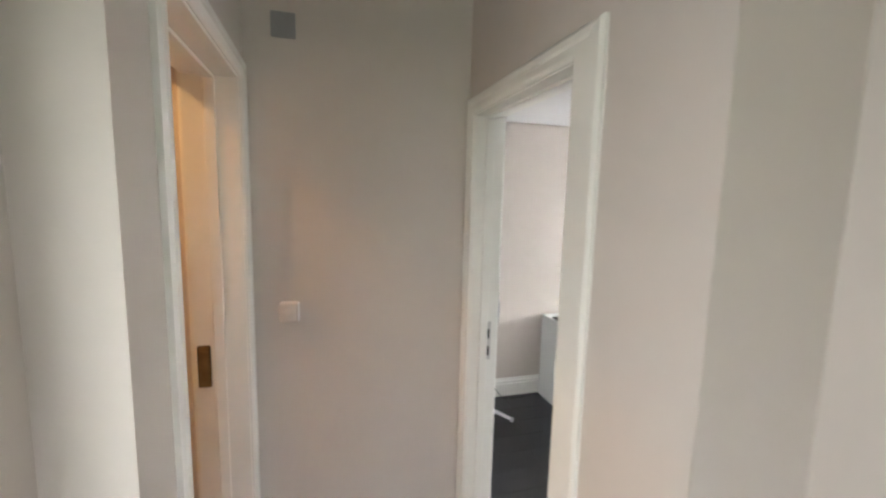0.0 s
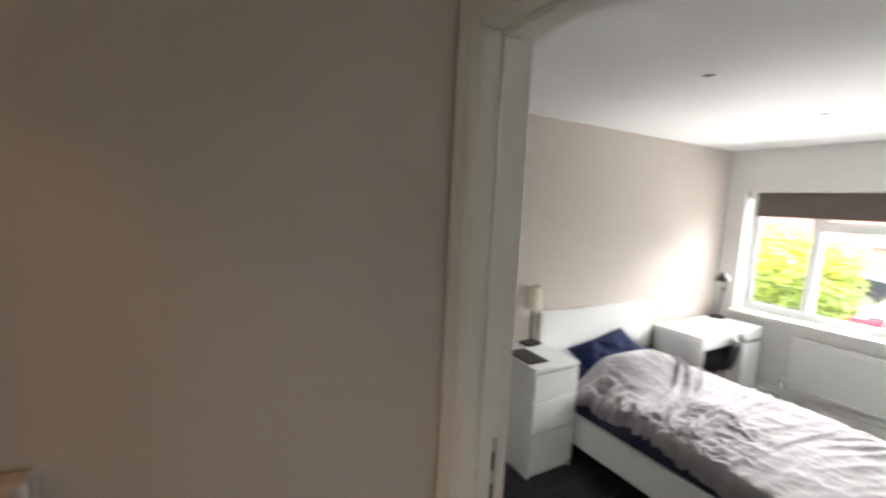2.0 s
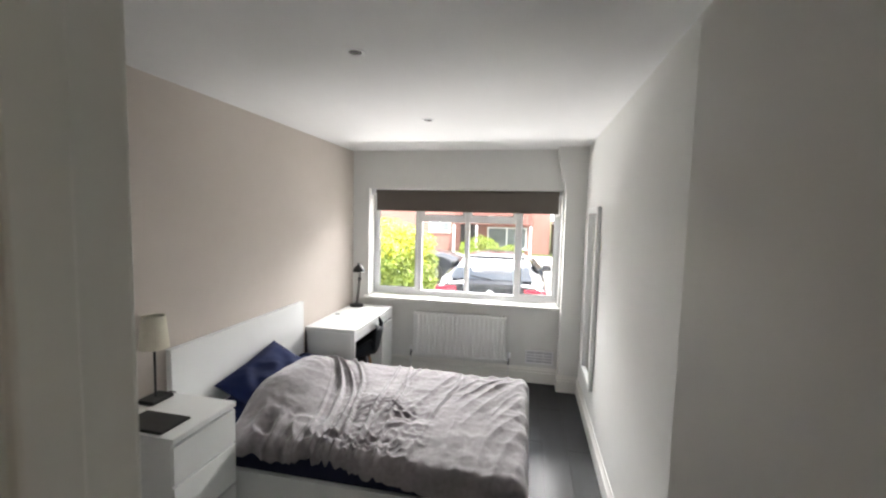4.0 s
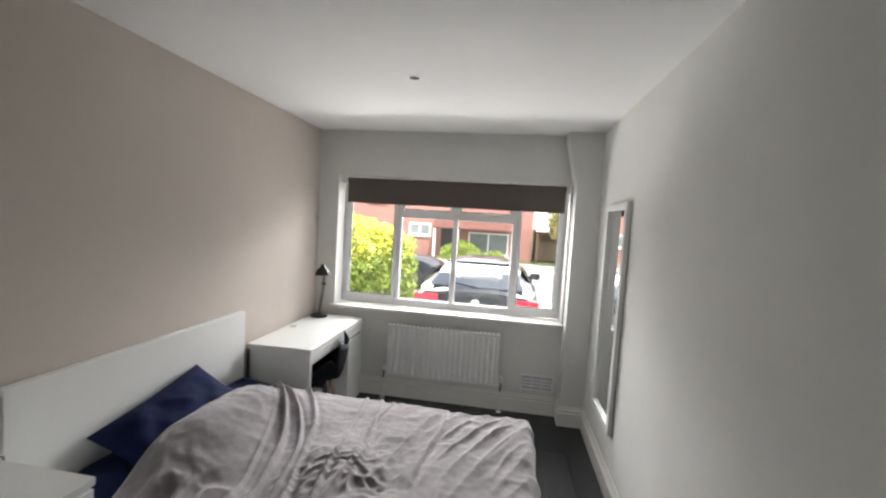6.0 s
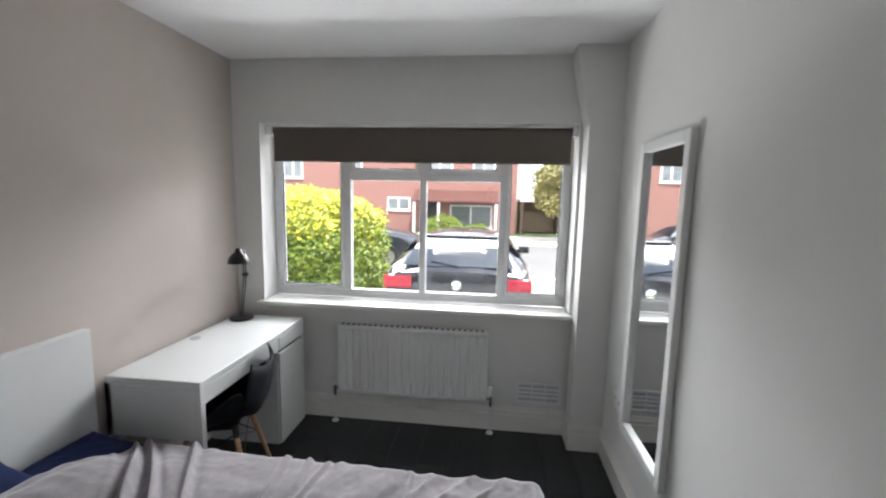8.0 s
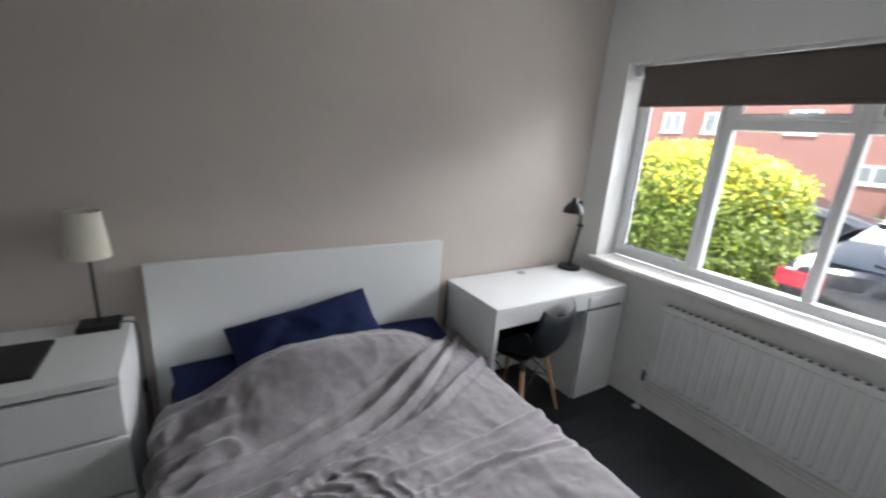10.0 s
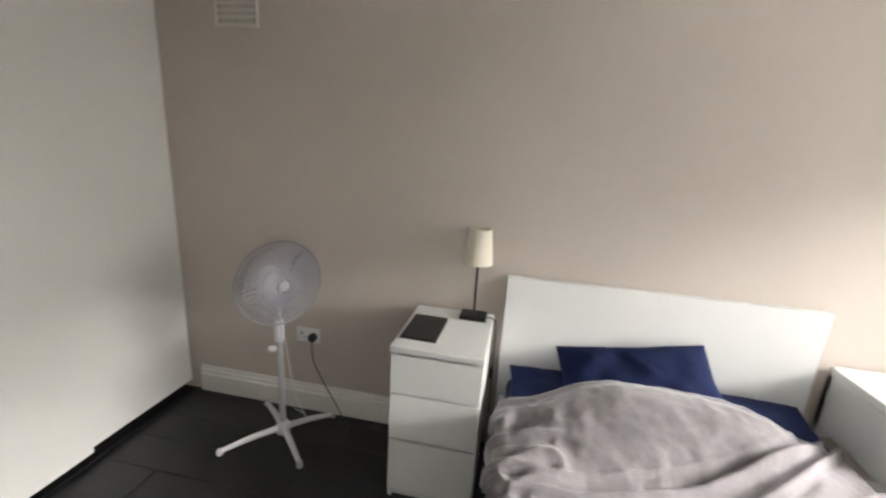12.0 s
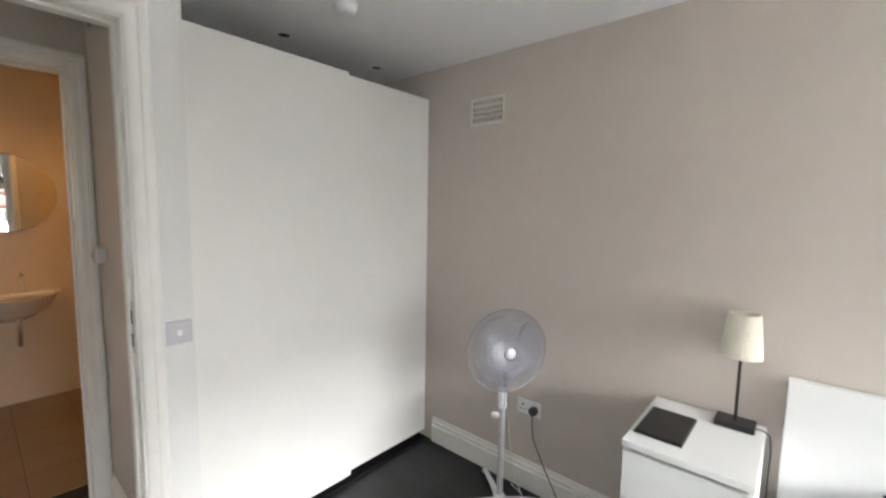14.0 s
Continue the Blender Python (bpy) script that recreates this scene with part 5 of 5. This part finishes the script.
for z in (1.80, 2.12):
    s = thing("corner_shelf", (-2.0, SY1, z), "small dark wire shelf in the shower corner", "shelf")
    bm = tube([(-2.2, SY1 - 0.11, z), (-1.78, SY1 - 0.11, z)], 0.006, 8)
    add_tube(bm, [(-2.2, SY1 - 0.11, z + 0.04), (-1.78, SY1 - 0.11, z + 0.04)], 0.005, 8)
    part("rail", bm, M_BRASS, s)
    part("tray", box(-2.2, -1.78, SY1 - 0.11, SY1, z - 0.006, z, 0.002), M_BRASS, s)
    h = 0.29 if z > 2 else 0.22
    b = thing("shampoo_bottle", (-2.12, SY1 - 0.055, z), "cream shampoo bottle with a dark cap on the shower shelf", "bottle")
    part("body", lathe([(0.055, 0.0), (0.060, 0.02), (0.060, h * 0.72), (0.02, h * 0.8)], 20, Matrix.Translation((-2.12, SY1 - 0.055, z + 0.0005)) @ Matrix.Diagonal((1, 0.65, 1, 1))), M_BOTTLE, b, smooth=40)
    part("cap", lathe([(0.026, h * 0.8), (0.028, h), (0.024, h * 1.01)], 16, Matrix.Translation((-2.12, SY1 - 0.055, z + 0.0005))), M_BLACK, b, smooth=40)
    part("label", box(-2.15, -2.09, SY1 - 0.0965, SY1 - 0.0935, z + 0.05, z + h * 0.6), M_BRASS, b)

# ---- hall windows, unseen and added for light ----
ent = structure("added_window_2", box(-0.56, -0.51, -1.0, -0.10, 0.80, 0.85, 0.003), M_PVC, "plain white side window added unseen to light the hall", "window")
part("window_frame", box(-0.56, -0.51, -1.0, -0.95, 0.85, 2.08, 0.003), M_PVC, ent)
part("window_frame", box(-0.56, -0.51, -0.15, -0.10, 0.85, 2.08, 0.003), M_PVC, ent)
part("window_frame", box(-0.56, -0.51, -0.95, -0.15, 2.03, 2.08, 0.003), M_PVC, ent)
p = part("pane", box(-0.538, -0.532, -0.95, -0.15, 0.85, 2.03), M_GLASS, ent)
p.visible_shadow = False
ent = structure("added_window_3", box(-0.06, 0.52, -2.68, -2.63, 1.00, 1.04, 0.003), M_PVC, "small white window added unseen to light the lobby end wall", "window")
part("window_frame", box(-0.06, 0.52, -2.68, -2.63, 2.01, 2.05, 0.003), M_PVC, ent)
part("window_frame", box(-0.06, -0.02, -2.68, -2.63, 1.04, 2.01, 0.003), M_PVC, ent)
part("window_frame", box(0.48, 0.52, -2.68, -2.63, 1.04, 2.01, 0.003), M_PVC, ent)
p = part("pane", box(-0.02, 0.48, -2.658, -2.652, 1.04, 2.01), M_GLASS, ent)
p.visible_shadow = False


# ---- outside ----
GZ = -0.30
structure("ground", box(-60, 400, -300, 300, GZ - 0.5, GZ), M_GRASS, "garden ground reaching to the horizon", "ground")
structure("pavement", box(5.35, 12.0, -8, 2.3, GZ, GZ + 0.01), M_PAVE, "pale paved driveway in front of the window", "driveway")
structure("road", box(12.0, 19.0, -200, 200, GZ, GZ + 0.006), M_ASPHALT, "grey asphalt road", "road")
structure("kerb", box(11.85, 12.0, -200, 200, GZ, GZ + 0.10, 0.02), M_PAVE, "concrete kerb", "kerb")
structure("pavement_far", box(19.0, 22.6, -200, 200, GZ, GZ + 0.09, 0.02), M_PAVE, "pale paving before the brick houses", "pavement")
structure("wall_outside", box(-2.6, -2.5, -3, 4, GZ, 2.9), M_BRICK, "brick outer wall", "wall")


def house(name, x, y0, y1, h, label, windows, doors=(), roof=1.8):
    """A brick house whose front stands at x; windows: (y, z, width, height)."""
    t = thing(name, (x + 4, (y0 + y1) / 2, GZ), label, "house")
    wall = part("wall", box(x, x + 8, y0, y1, GZ, h), M_BRICK, t)
    bm = prism([(x - 0.35, h - 0.05), (x + 8.35, h - 0.05), (x + 4, h + roof)], y0 - 0.2, y1 + 0.2, lambda y, a, b: Vector((a, y, b)))
    part("roof", bm, M_ROOF, t)
    part("gutter", box(x - 0.45, x - 0.35, y0 - 0.2, y1 + 0.2, h - 0.10, h, 0.02), M_BLACK, t)
    for y, z, w, hh in windows:
        f = 0.08
        bm = box(x - 0.03, x + 0.02, y - w / 2, y + w / 2, z, z + f)
        add_box(bm, x - 0.03, x + 0.02, y - w / 2, y + w / 2, z + hh - f, z + hh)
        for k in (-1, 0, 1):
            c = y + k * (w / 2 - f / 2)
            add_box(bm, x - 0.03, x + 0.02, c - f / 2, c + f / 2, z + f, z + hh - f)
        win = part("window", bm, M_PVC, t, "white window frame")
        part("pane", box(x - 0.012, x - 0.006, y - w / 2 + 0.02, y + w / 2 - 0.02, z + 0.02, z + hh - 0.02), M_HOUSEGLASS, win)
        part("sill", box(x - 0.10, x - 0.03, y - w / 2 - 0.05, y + w / 2 + 0.05, z - 0.06, z), M_PVC, win)
    for y, w in doors:
        part("door", box(x - 0.04, x, y - w / 2, y + w / 2, GZ, GZ + 2.05, 0.01), M_BLACK, t, "dark front door")
    return t


hs = house("brick_house", 25.0, -0.5, 18.0, 5.2, "red-brick house with white windows across the road",
           ((5.97, 0.83, 1.3, 0.72), (14.3, 2.5, 1.1, 1.0), (12.1, 2.5, 1.15, 1.0), (1.95, -0.05, 2.3, 1.25), (3.7, 2.75, 1.4, 1.0), (1.3, 2.75, 1.2, 1.0), (12.5, 0.4, 1.8, 1.1), (8.6, 2.6, 1.1, 1.0)), ((4.25, 0.9),))
# lean-to porch roof along the front
bm = prism([(24.98, 1.98), (23.8, 1.42), (23.8, 1.34), (24.98, 1.90)], 0.5, 5.0, lambda y, a, b: Vector((a, y, b)))
part("porch_roof", bm, M_ROOF, hs, "brown tiled porch roof")
for y in (0.6, 3.6, 4.9):
    part("porch_post", box(23.85, 23.97, y - 0.06, y + 0.06, GZ, 1.36), M_PVC, hs)
house("brick_house", 29.0, 19.0, 34.0, 5.4, "red-brick house further along the road", ((22.0, 2.6, 1.4, 1.2), (26.0, 2.6, 1.4, 1.2), (22.0, 0.2, 1.8, 1.3)), ((24.5, 0.9),))
house("brick_house", 34.0, -26.0, -9.0, 5.4, "red-brick house beyond the carport", ((-12.0, 2.6, 1.4, 1.2), (-16.0, 2.6, 1.4, 1.2), (-12.0, 0.2, 1.8, 1.3)), ((-14.5, 0.9),))
port = thing("carport", (27, -2.6, GZ), "dark open carport with a pale roof edge", "carport")
part("roof", box(24.4, 27.0, -2.9, -0.65, 1.45, 1.62, 0.02), M_PVC, port)
part("back_wall", box(26.8, 27.0, -8.0, -0.65, GZ, 1.45), M_FENCE, port)
part("side_wall", box(25.4, 26.8, -2.9, -2.80, GZ, 1.45), M_FENCE, port)
for y in (-2.8, -0.75):
    part("post", box(24.45, 24.6, y - 0.07, y + 0.07, GZ, 1.45, 0.01), M_TWIG, port)
part("gate", box(26.2, 26.26, -2.7, -0.8, GZ + 0.05, 0.9), M_FENCE, port)


def leaf_cloud(name, inside, count, size, material, bounds, seed, parent=None, label="", category=""):
    """Many small folded leaves at random places of a body; inside(p) gives the chance of a leaf there."""
    rng = np.random.default_rng(seed)
    verts, faces = [], []
    lo, hi = np.array(bounds[0]), np.array(bounds[1])
    made = 0
    while made < count:
        p = Vector(lo + (hi - lo) * rng.random(3))
        if rng.random() > inside(p):
            continue
        d = Vector(rng.normal(size=3)).normalized()
        s = d.orthogonal().normalized()
        n = d.cross(s)
        l = size * (0.6 + 0.8 * rng.random())
        k = len(verts)
        verts += [p, p + d * l * 0.5 + s * l * 0.28 + n * l * 0.08, p + d * l, p + d * l * 0.5 - s * l * 0.28 + n * l * 0.08]
        faces += [(k, k + 1, k + 2), (k, k + 2, k + 3)]
        made += 1
    me = bpy.data.meshes.new(name)
    me.from_pydata([tuple(v) for v in verts], [], faces)
    me.materials.append(material)
    ob = new(name, me)
    if parent is not None:
        ob.parent = parent
        ob.matrix_parent_inverse = parent.matrix_basis.inverted()
    return tagged(ob, label, category, "", "stuff")


def hedge_body(p):
    u, v, w = (p.x - 8.6) / 1.5, (p.y - 4.22) / 1.55, (p.z - 0.52) / 1.08
    r = (abs(u) ** 3.2 + abs(v) ** 3.2 + abs(w) ** 3.2) ** (1 / 3.2) + 0.10 * noise.noise(p * 1.6) + 0.06 * noise.noise(p * 4.5)
    return 0.0 if r > 1.03 else (1.0 if r > 0.84 else 0.03)


hedge = thing("hedge", (8.6, 4.0, GZ), "clipped golden-green privet hedge beside the drive", "hedge")
leaf_cloud("leaves", hedge_body, 46000, 0.058, M_LEAF, ((6.9, 2.5, GZ), (10.3, 5.95, 1.85)), 3, hedge)
# yellower, paler leaves that thicken towards the top
leaf_cloud("young_shoots", lambda p: hedge_body(p - Vector((0, 0, 0.06))) * smooth((p.z - 0.80 - 0.25 * noise.noise(p * 1.1)) / 0.6) ** 1.5, 16000, 0.058, M_TOPLEAF, ((6.9, 2.5, 0.5), (10.3, 5.95, 1.95)), 8, hedge)
bm = bmesh.new()
for i in range(9):
    bx, by = 7.6 + 0.25 * i, 3.4 + 0.9 * ((i * 7) % 5) / 5
    add_tube(bm, [(bx, by, GZ), (bx + 0.1, by + 0.1, 0.5), (bx - 0.05, by + 0.2, 1.3)], [0.04, 0.025, 0.01], 6)
part("stems", bm, M_TWIG, hedge)
# solid core, coloured dark for the shade deep in the hedge
bm = bmesh.new()
bmesh.ops.create_icosphere(bm, subdivisions=4, radius=1)
for v in bm.verts:
    q = v.co.copy()
    v.co = Vector((8.6 + 1.22 * math.copysign(abs(q.x) ** 0.6, q.x), 4.22 + 1.27 * math.copysign(abs(q.y) ** 0.6, q.y), 0.52 + 0.88 * math.copysign(abs(q.z) ** 0.6, q.z)))
part("shaded_core", bm, mat("shaded_privet_core", (0.06, 0.12, 0.012), 0.9, vary=0.4, scale=8), hedge)


def bush(at, r, count, seed, material, label):
    c = Vector(at)
    t = thing("bush", (at[0], at[1], GZ), label, "bush")
    def body(p):
        q = p - c
        k = Vector((q.x, q.y, q.z * 1.5)).length / r + 0.2 * noise.noise(p * 2)
        return 0.0 if k > 1 else (1.0 if k > 0.7 else 0.2)
    leaf_cloud("leaves", body, count, 0.10, material, ((at[0] - r, at[1] - r, GZ), (at[0] + r, at[1] + r, at[2] + r)), seed, t)
    part("stem", tube([(at[0], at[1], GZ), (at[0], at[1], at[2])], [0.05, 0.02], 6), M_TWIG, t)
    return t


bush((22.3, 3.2, 0.0), 1.1, 2500, 5, M_LEAF, "low green bush before the brick house")
bush((21.5, 1.6, -0.1), 0.8, 1500, 6, M_LEAF, "low green bush before the brick house")


def tree(at, h, r, count, seed, label):
    rng = random.Random(seed)
    base = Vector(at)
    t = thing("tree", at, label, "tree")
    part("trunk", tube([base, base + Vector((0.1, 0.05, h * 0.3)), base + Vector((0.0, 0.15, h * 0.6)), base + Vector((0.1, 0.1, h * 0.9))], [0.20, 0.15, 0.10, 0.03], 10), M_TWIG, t, smooth=60)
    tips = []
    for i in range(14):
        a, k = i * 2.4, 0.35 + 0.5 * i / 14
        s = base + Vector((0.05, 0.1, h * k))
        e = s + Vector((math.cos(a), math.sin(a), 0.55)) * r * (0.55 + 0.4 * rng.random())
        part("limb", tube([s, s.lerp(e, 0.5) + Vector((0, 0, 0.15)), e], [0.06, 0.035, 0.012], 6), M_TWIG, t)
        tips.append(e)
    def body(p):
        d = min((p - q).length for q in tips)
        return 1.0 if d < r * 0.42 + 0.25 * noise.noise(p * 1.3) else 0.0
    leaf_cloud("crown", body, count, 0.16, M_LEAF2, ((at[0] - 1.6 * r, at[1] - 1.6 * r, at[2] + h * 0.2), (at[0] + 1.6 * r, at[1] + 1.6 * r, at[2] + h * 1.25)), seed, t)
    return t


tree((20.8, -2.35, GZ), 3.4, 1.25, 9000, 11, "leafy tree by the carport with yellowing leaves")
tree((31.5, -5.5, GZ), 7.0, 3.0, 7000, 12, "tall leafy tree behind the carport")


# ---- parked cars ----
def car(m, paint, label):
    """A hatchback standing along x, its tail at x = 0 and its nose at x = 4.2."""
    t = thing("car", m.translation, label, "car")
    # stations from tail to nose: x, half width at sill, half width at belt, belt height, half width at roof, roof height
    st = ((0.00, 0.80, 0.80, 0.70, 0.76, 0.84), (0.05, 0.85, 0.87, 0.86, 0.80, 0.97), (0.14, 0.88, 0.90, 0.93, 0.76, 1.01), (0.50, 0.90, 0.915, 0.96, 0.66, 1.18), (0.90, 0.90, 0.92, 0.96, 0.59, 1.335),
          (1.5, 0.90, 0.92, 0.95, 0.58, 1.38), (2.2, 0.90, 0.92, 0.94, 0.57, 1.36), (2.6, 0.89, 0.91, 0.93, 0.60, 1.24), (3.10, 0.88, 0.89, 0.90, 0.68, 0.97),
          (3.7, 0.86, 0.86, 0.82, 0.66, 0.88), (4.1, 0.80, 0.80, 0.66, 0.60, 0.74), (4.2, 0.70, 0.70, 0.52, 0.55, 0.58))
    def ring(s):
        x, ws, wb, zb, wr, zr = s
        half = [(ws * 0.92, 0.20), (ws, 0.30), (wb, (0.3 + zb) / 2), (wb - 0.01, zb), ((wb + wr) / 2 + 0.03, (zb + zr) / 2), (wr + 0.03, zr - 0.06), (wr - 0.08, zr - 0.005), (wr * 0.4, zr + 0.02)]
        return [Vector((x, y, z)) for y, z in half] + [Vector((x, -y, z)) for y, z in reversed(half)]
    bm = bmesh.new()
    rings = [[bm.verts.new(m @ p) for p in ring(s)] for s in st]
    for a, b in zip(rings, rings[1:]):
        n = len(a)
        for k in range(n):
            bm.faces.new((a[k], a[(k + 1) % n], b[(k + 1) % n], b[k]))
    bm.faces.new(rings[0])
    bm.faces.new(rings[-1][::-1])
    body = part("body", bm, paint, t, smooth=38)
    def quad(pts, name, material, label=""):
        b = bmesh.new()
        n = (pts[1] - pts[0]).cross(pts[3] - pts[0]).normalized() * 0.006
        lo = [b.verts.new(m @ (p - n * 0.5)) for p in pts]
        hi = [b.verts.new(m @ (p + n * 1.2)) for p in pts]
        b.faces.new(hi)
        b.faces.new(lo[::-1])
        for k in range(4):
            b.faces.new((lo[k], lo[(k + 1) % 4], hi[(k + 1) % 4], hi[k]))
        return part(name, b, material, t, label)
    V = Vector
    quad([V((0.16, -0.70, 1.040)), V((0.16, 0.70, 1.040)), V((0.86, 0.545, 1.338)), V((0.86, -0.545, 1.338))][::-1], "rear_window", M_CARGLASS, "dark heated rear window")
    quad([V((2.64, 0.56, 1.24)), V((3.04, 0.64, 1.02)), V((3.04, -0.64, 1.02)), V((2.64, -0.56, 1.24))], "windscreen", M_CARGLASS)
    for s in (1, -1):
        for x0, x1 in ((0.62, 1.40), (1.46, 2.35)):
            q = [V((x0 + (0.0 if x0 > 1 else 0.05), s * 0.905, 1.0)), V((x1, s * 0.905, 1.0)), V((x1 - 0.1, s * 0.69, 1.27)), V((x0 + 0.18, s * 0.69, 1.27))]
            quad(q if s > 0 else q[::-1], "side_window", M_CARGLASS)
        part("tail_light", box(-0.01, 0.22, 0.55 if s > 0 else -0.905, 0.905 if s > 0 else -0.55, 0.78, 0.93, 0.02, m, 2), M_TAIL, t, "red tail light")
        part("door_mirror", box(2.35, 2.47, s * 0.99 - 0.09, s * 0.99 + 0.09, 0.95, 1.08, 0.03, m, 2), paint, t)
    part("rear_bumper", box(-0.05, 0.25, -0.85, 0.85, 0.28, 0.60, 0.06, m, 3), paint, t, smooth=40)
    part("number_plate", box(-0.062, -0.052, -0.26, 0.26, 0.42, 0.53, 0.004, m), M_PLATE, t)
    part("badge", lathe([(0.06, 0), (0.06, 0.01), (0.045, 0.016)], 20, m @ Matrix.Translation((0.008, 0, 0.84)) @ pose(0, 0, 0, 0, -90)), M_CHROME, t, "round chrome badge", smooth=40)
    part("spoiler", box(0.84, 1.02, -0.54, 0.54, 1.345, 1.375, 0.012, m, 2), paint, t)
    part("rear_wiper", tube([m @ V((0.15, 0.0, 1.05)), m @ V((0.24, 0.34, 1.09))], 0.008, 6), M_BLACK, t)
    part("aerial", tube([m @ V((1.05, 0, 1.37)), m @ V((0.97, 0, 1.45))], 0.008, 6), M_BLACK, t)
    for x in (0.78, 3.40):
        for s in (1, -1):
            wm = m @ Matrix.Translation((x, s * 0.80, 0.31)) @ pose(0, 0, 0, 90)
            w = part("wheel", lathe([(0.18, -0.11), (0.30, -0.11), (0.315, -0.08), (0.315, 0.08), (0.30, 0.11), (0.18, 0.11)], 28, wm), M_TYRE, t, smooth=40)
            part("rim", lathe([(0.20, -0.115), (0.06, -0.08), (0.06, 0.08), (0.20, 0.115)], 20, wm), M_STEEL, w)
    return t


car(pose(7.15, 1.28, GZ + 0.01, 0, 0, 0), M_CARPAINT, "black hatchback parked nose-out on the drive")
car(pose(13.7, 6.95, GZ + 0.01, 0, 0, -90), M_CARPAINT2, "dark grey car parked along the road")

# ---- floors ----
floor = structure("floor", box(-0.15, XE, YS, YN, -0.08, -0.006), M_JOINT, "charcoal laminate plank floor", "floor")
PW, PL = 0.192, 1.285
rows = int((YN - YS) / PW) + 1
for r in range(rows):
    y0, y1 = YS + r * PW, min(YN, YS + (r + 1) * PW)
    x = -0.15 - (r * 0.47 % 1.0) * PL
    while x < XE:
        a, b = max(x, -0.15), min(x + PL, XE)
        if b - a > 0.03:
            part("plank", box(a + 0.0008, b - 0.0008, y0 + 0.0008, y1 - 0.0008, -0.006, 0.0, 0.0006), M_FLOOR, floor)
        x += PL
hall_floor = structure("floor_hall", box(-0.47, XL + 0.32, -2.6, YE, -0.08, -0.007), M_JOINT, "charcoal laminate hall floor", "floor")
for r in range(8):
    x0 = -0.47 + r * PW
    y = -2.6 - (r * 0.37 % 1.0) * PL
    while y < YE:
        a, b = max(y, -2.6), min(y + PL, YE)
        if b - a > 0.03 and x0 < 0.92:
            part("plank", box(x0 + 0.0008, min(x0 + PW, 0.92) - 0.0008, a + 0.0008, b - 0.0008, -0.007, -0.001, 0.0012), M_FLOOR, hall_floor)
        y += PL
structure("door_threshold", box(XL, XB, DY0, DY1, -0.06, 0.004, 0.003), M_STEEL, "metal threshold strip in the bedroom doorway", "threshold")
bath_floor = structure("floor_shower_room", box(SX0, XBL, SY0, SY1, -0.08, -0.006), M_JOINT, "brown stone-tiled shower-room floor", "floor")
for i in range(5):
    for j in range(10):
        x0, y0 = SX0 + 0.33 * i, SY0 + 0.33 * j
        x1, y1 = min(x0 + 0.327, XBB if y0 < BY0 - 0.33 or y0 > BY1 else -0.48), min(y0 + 0.327, SY1)
        if x1 > x0 + 0.02 and y1 > y0 + 0.02:
            part("tile", box(x0, x1, y0, y1, -0.006, 0.0, 0.0015), M_BATHFLOOR, bath_floor)
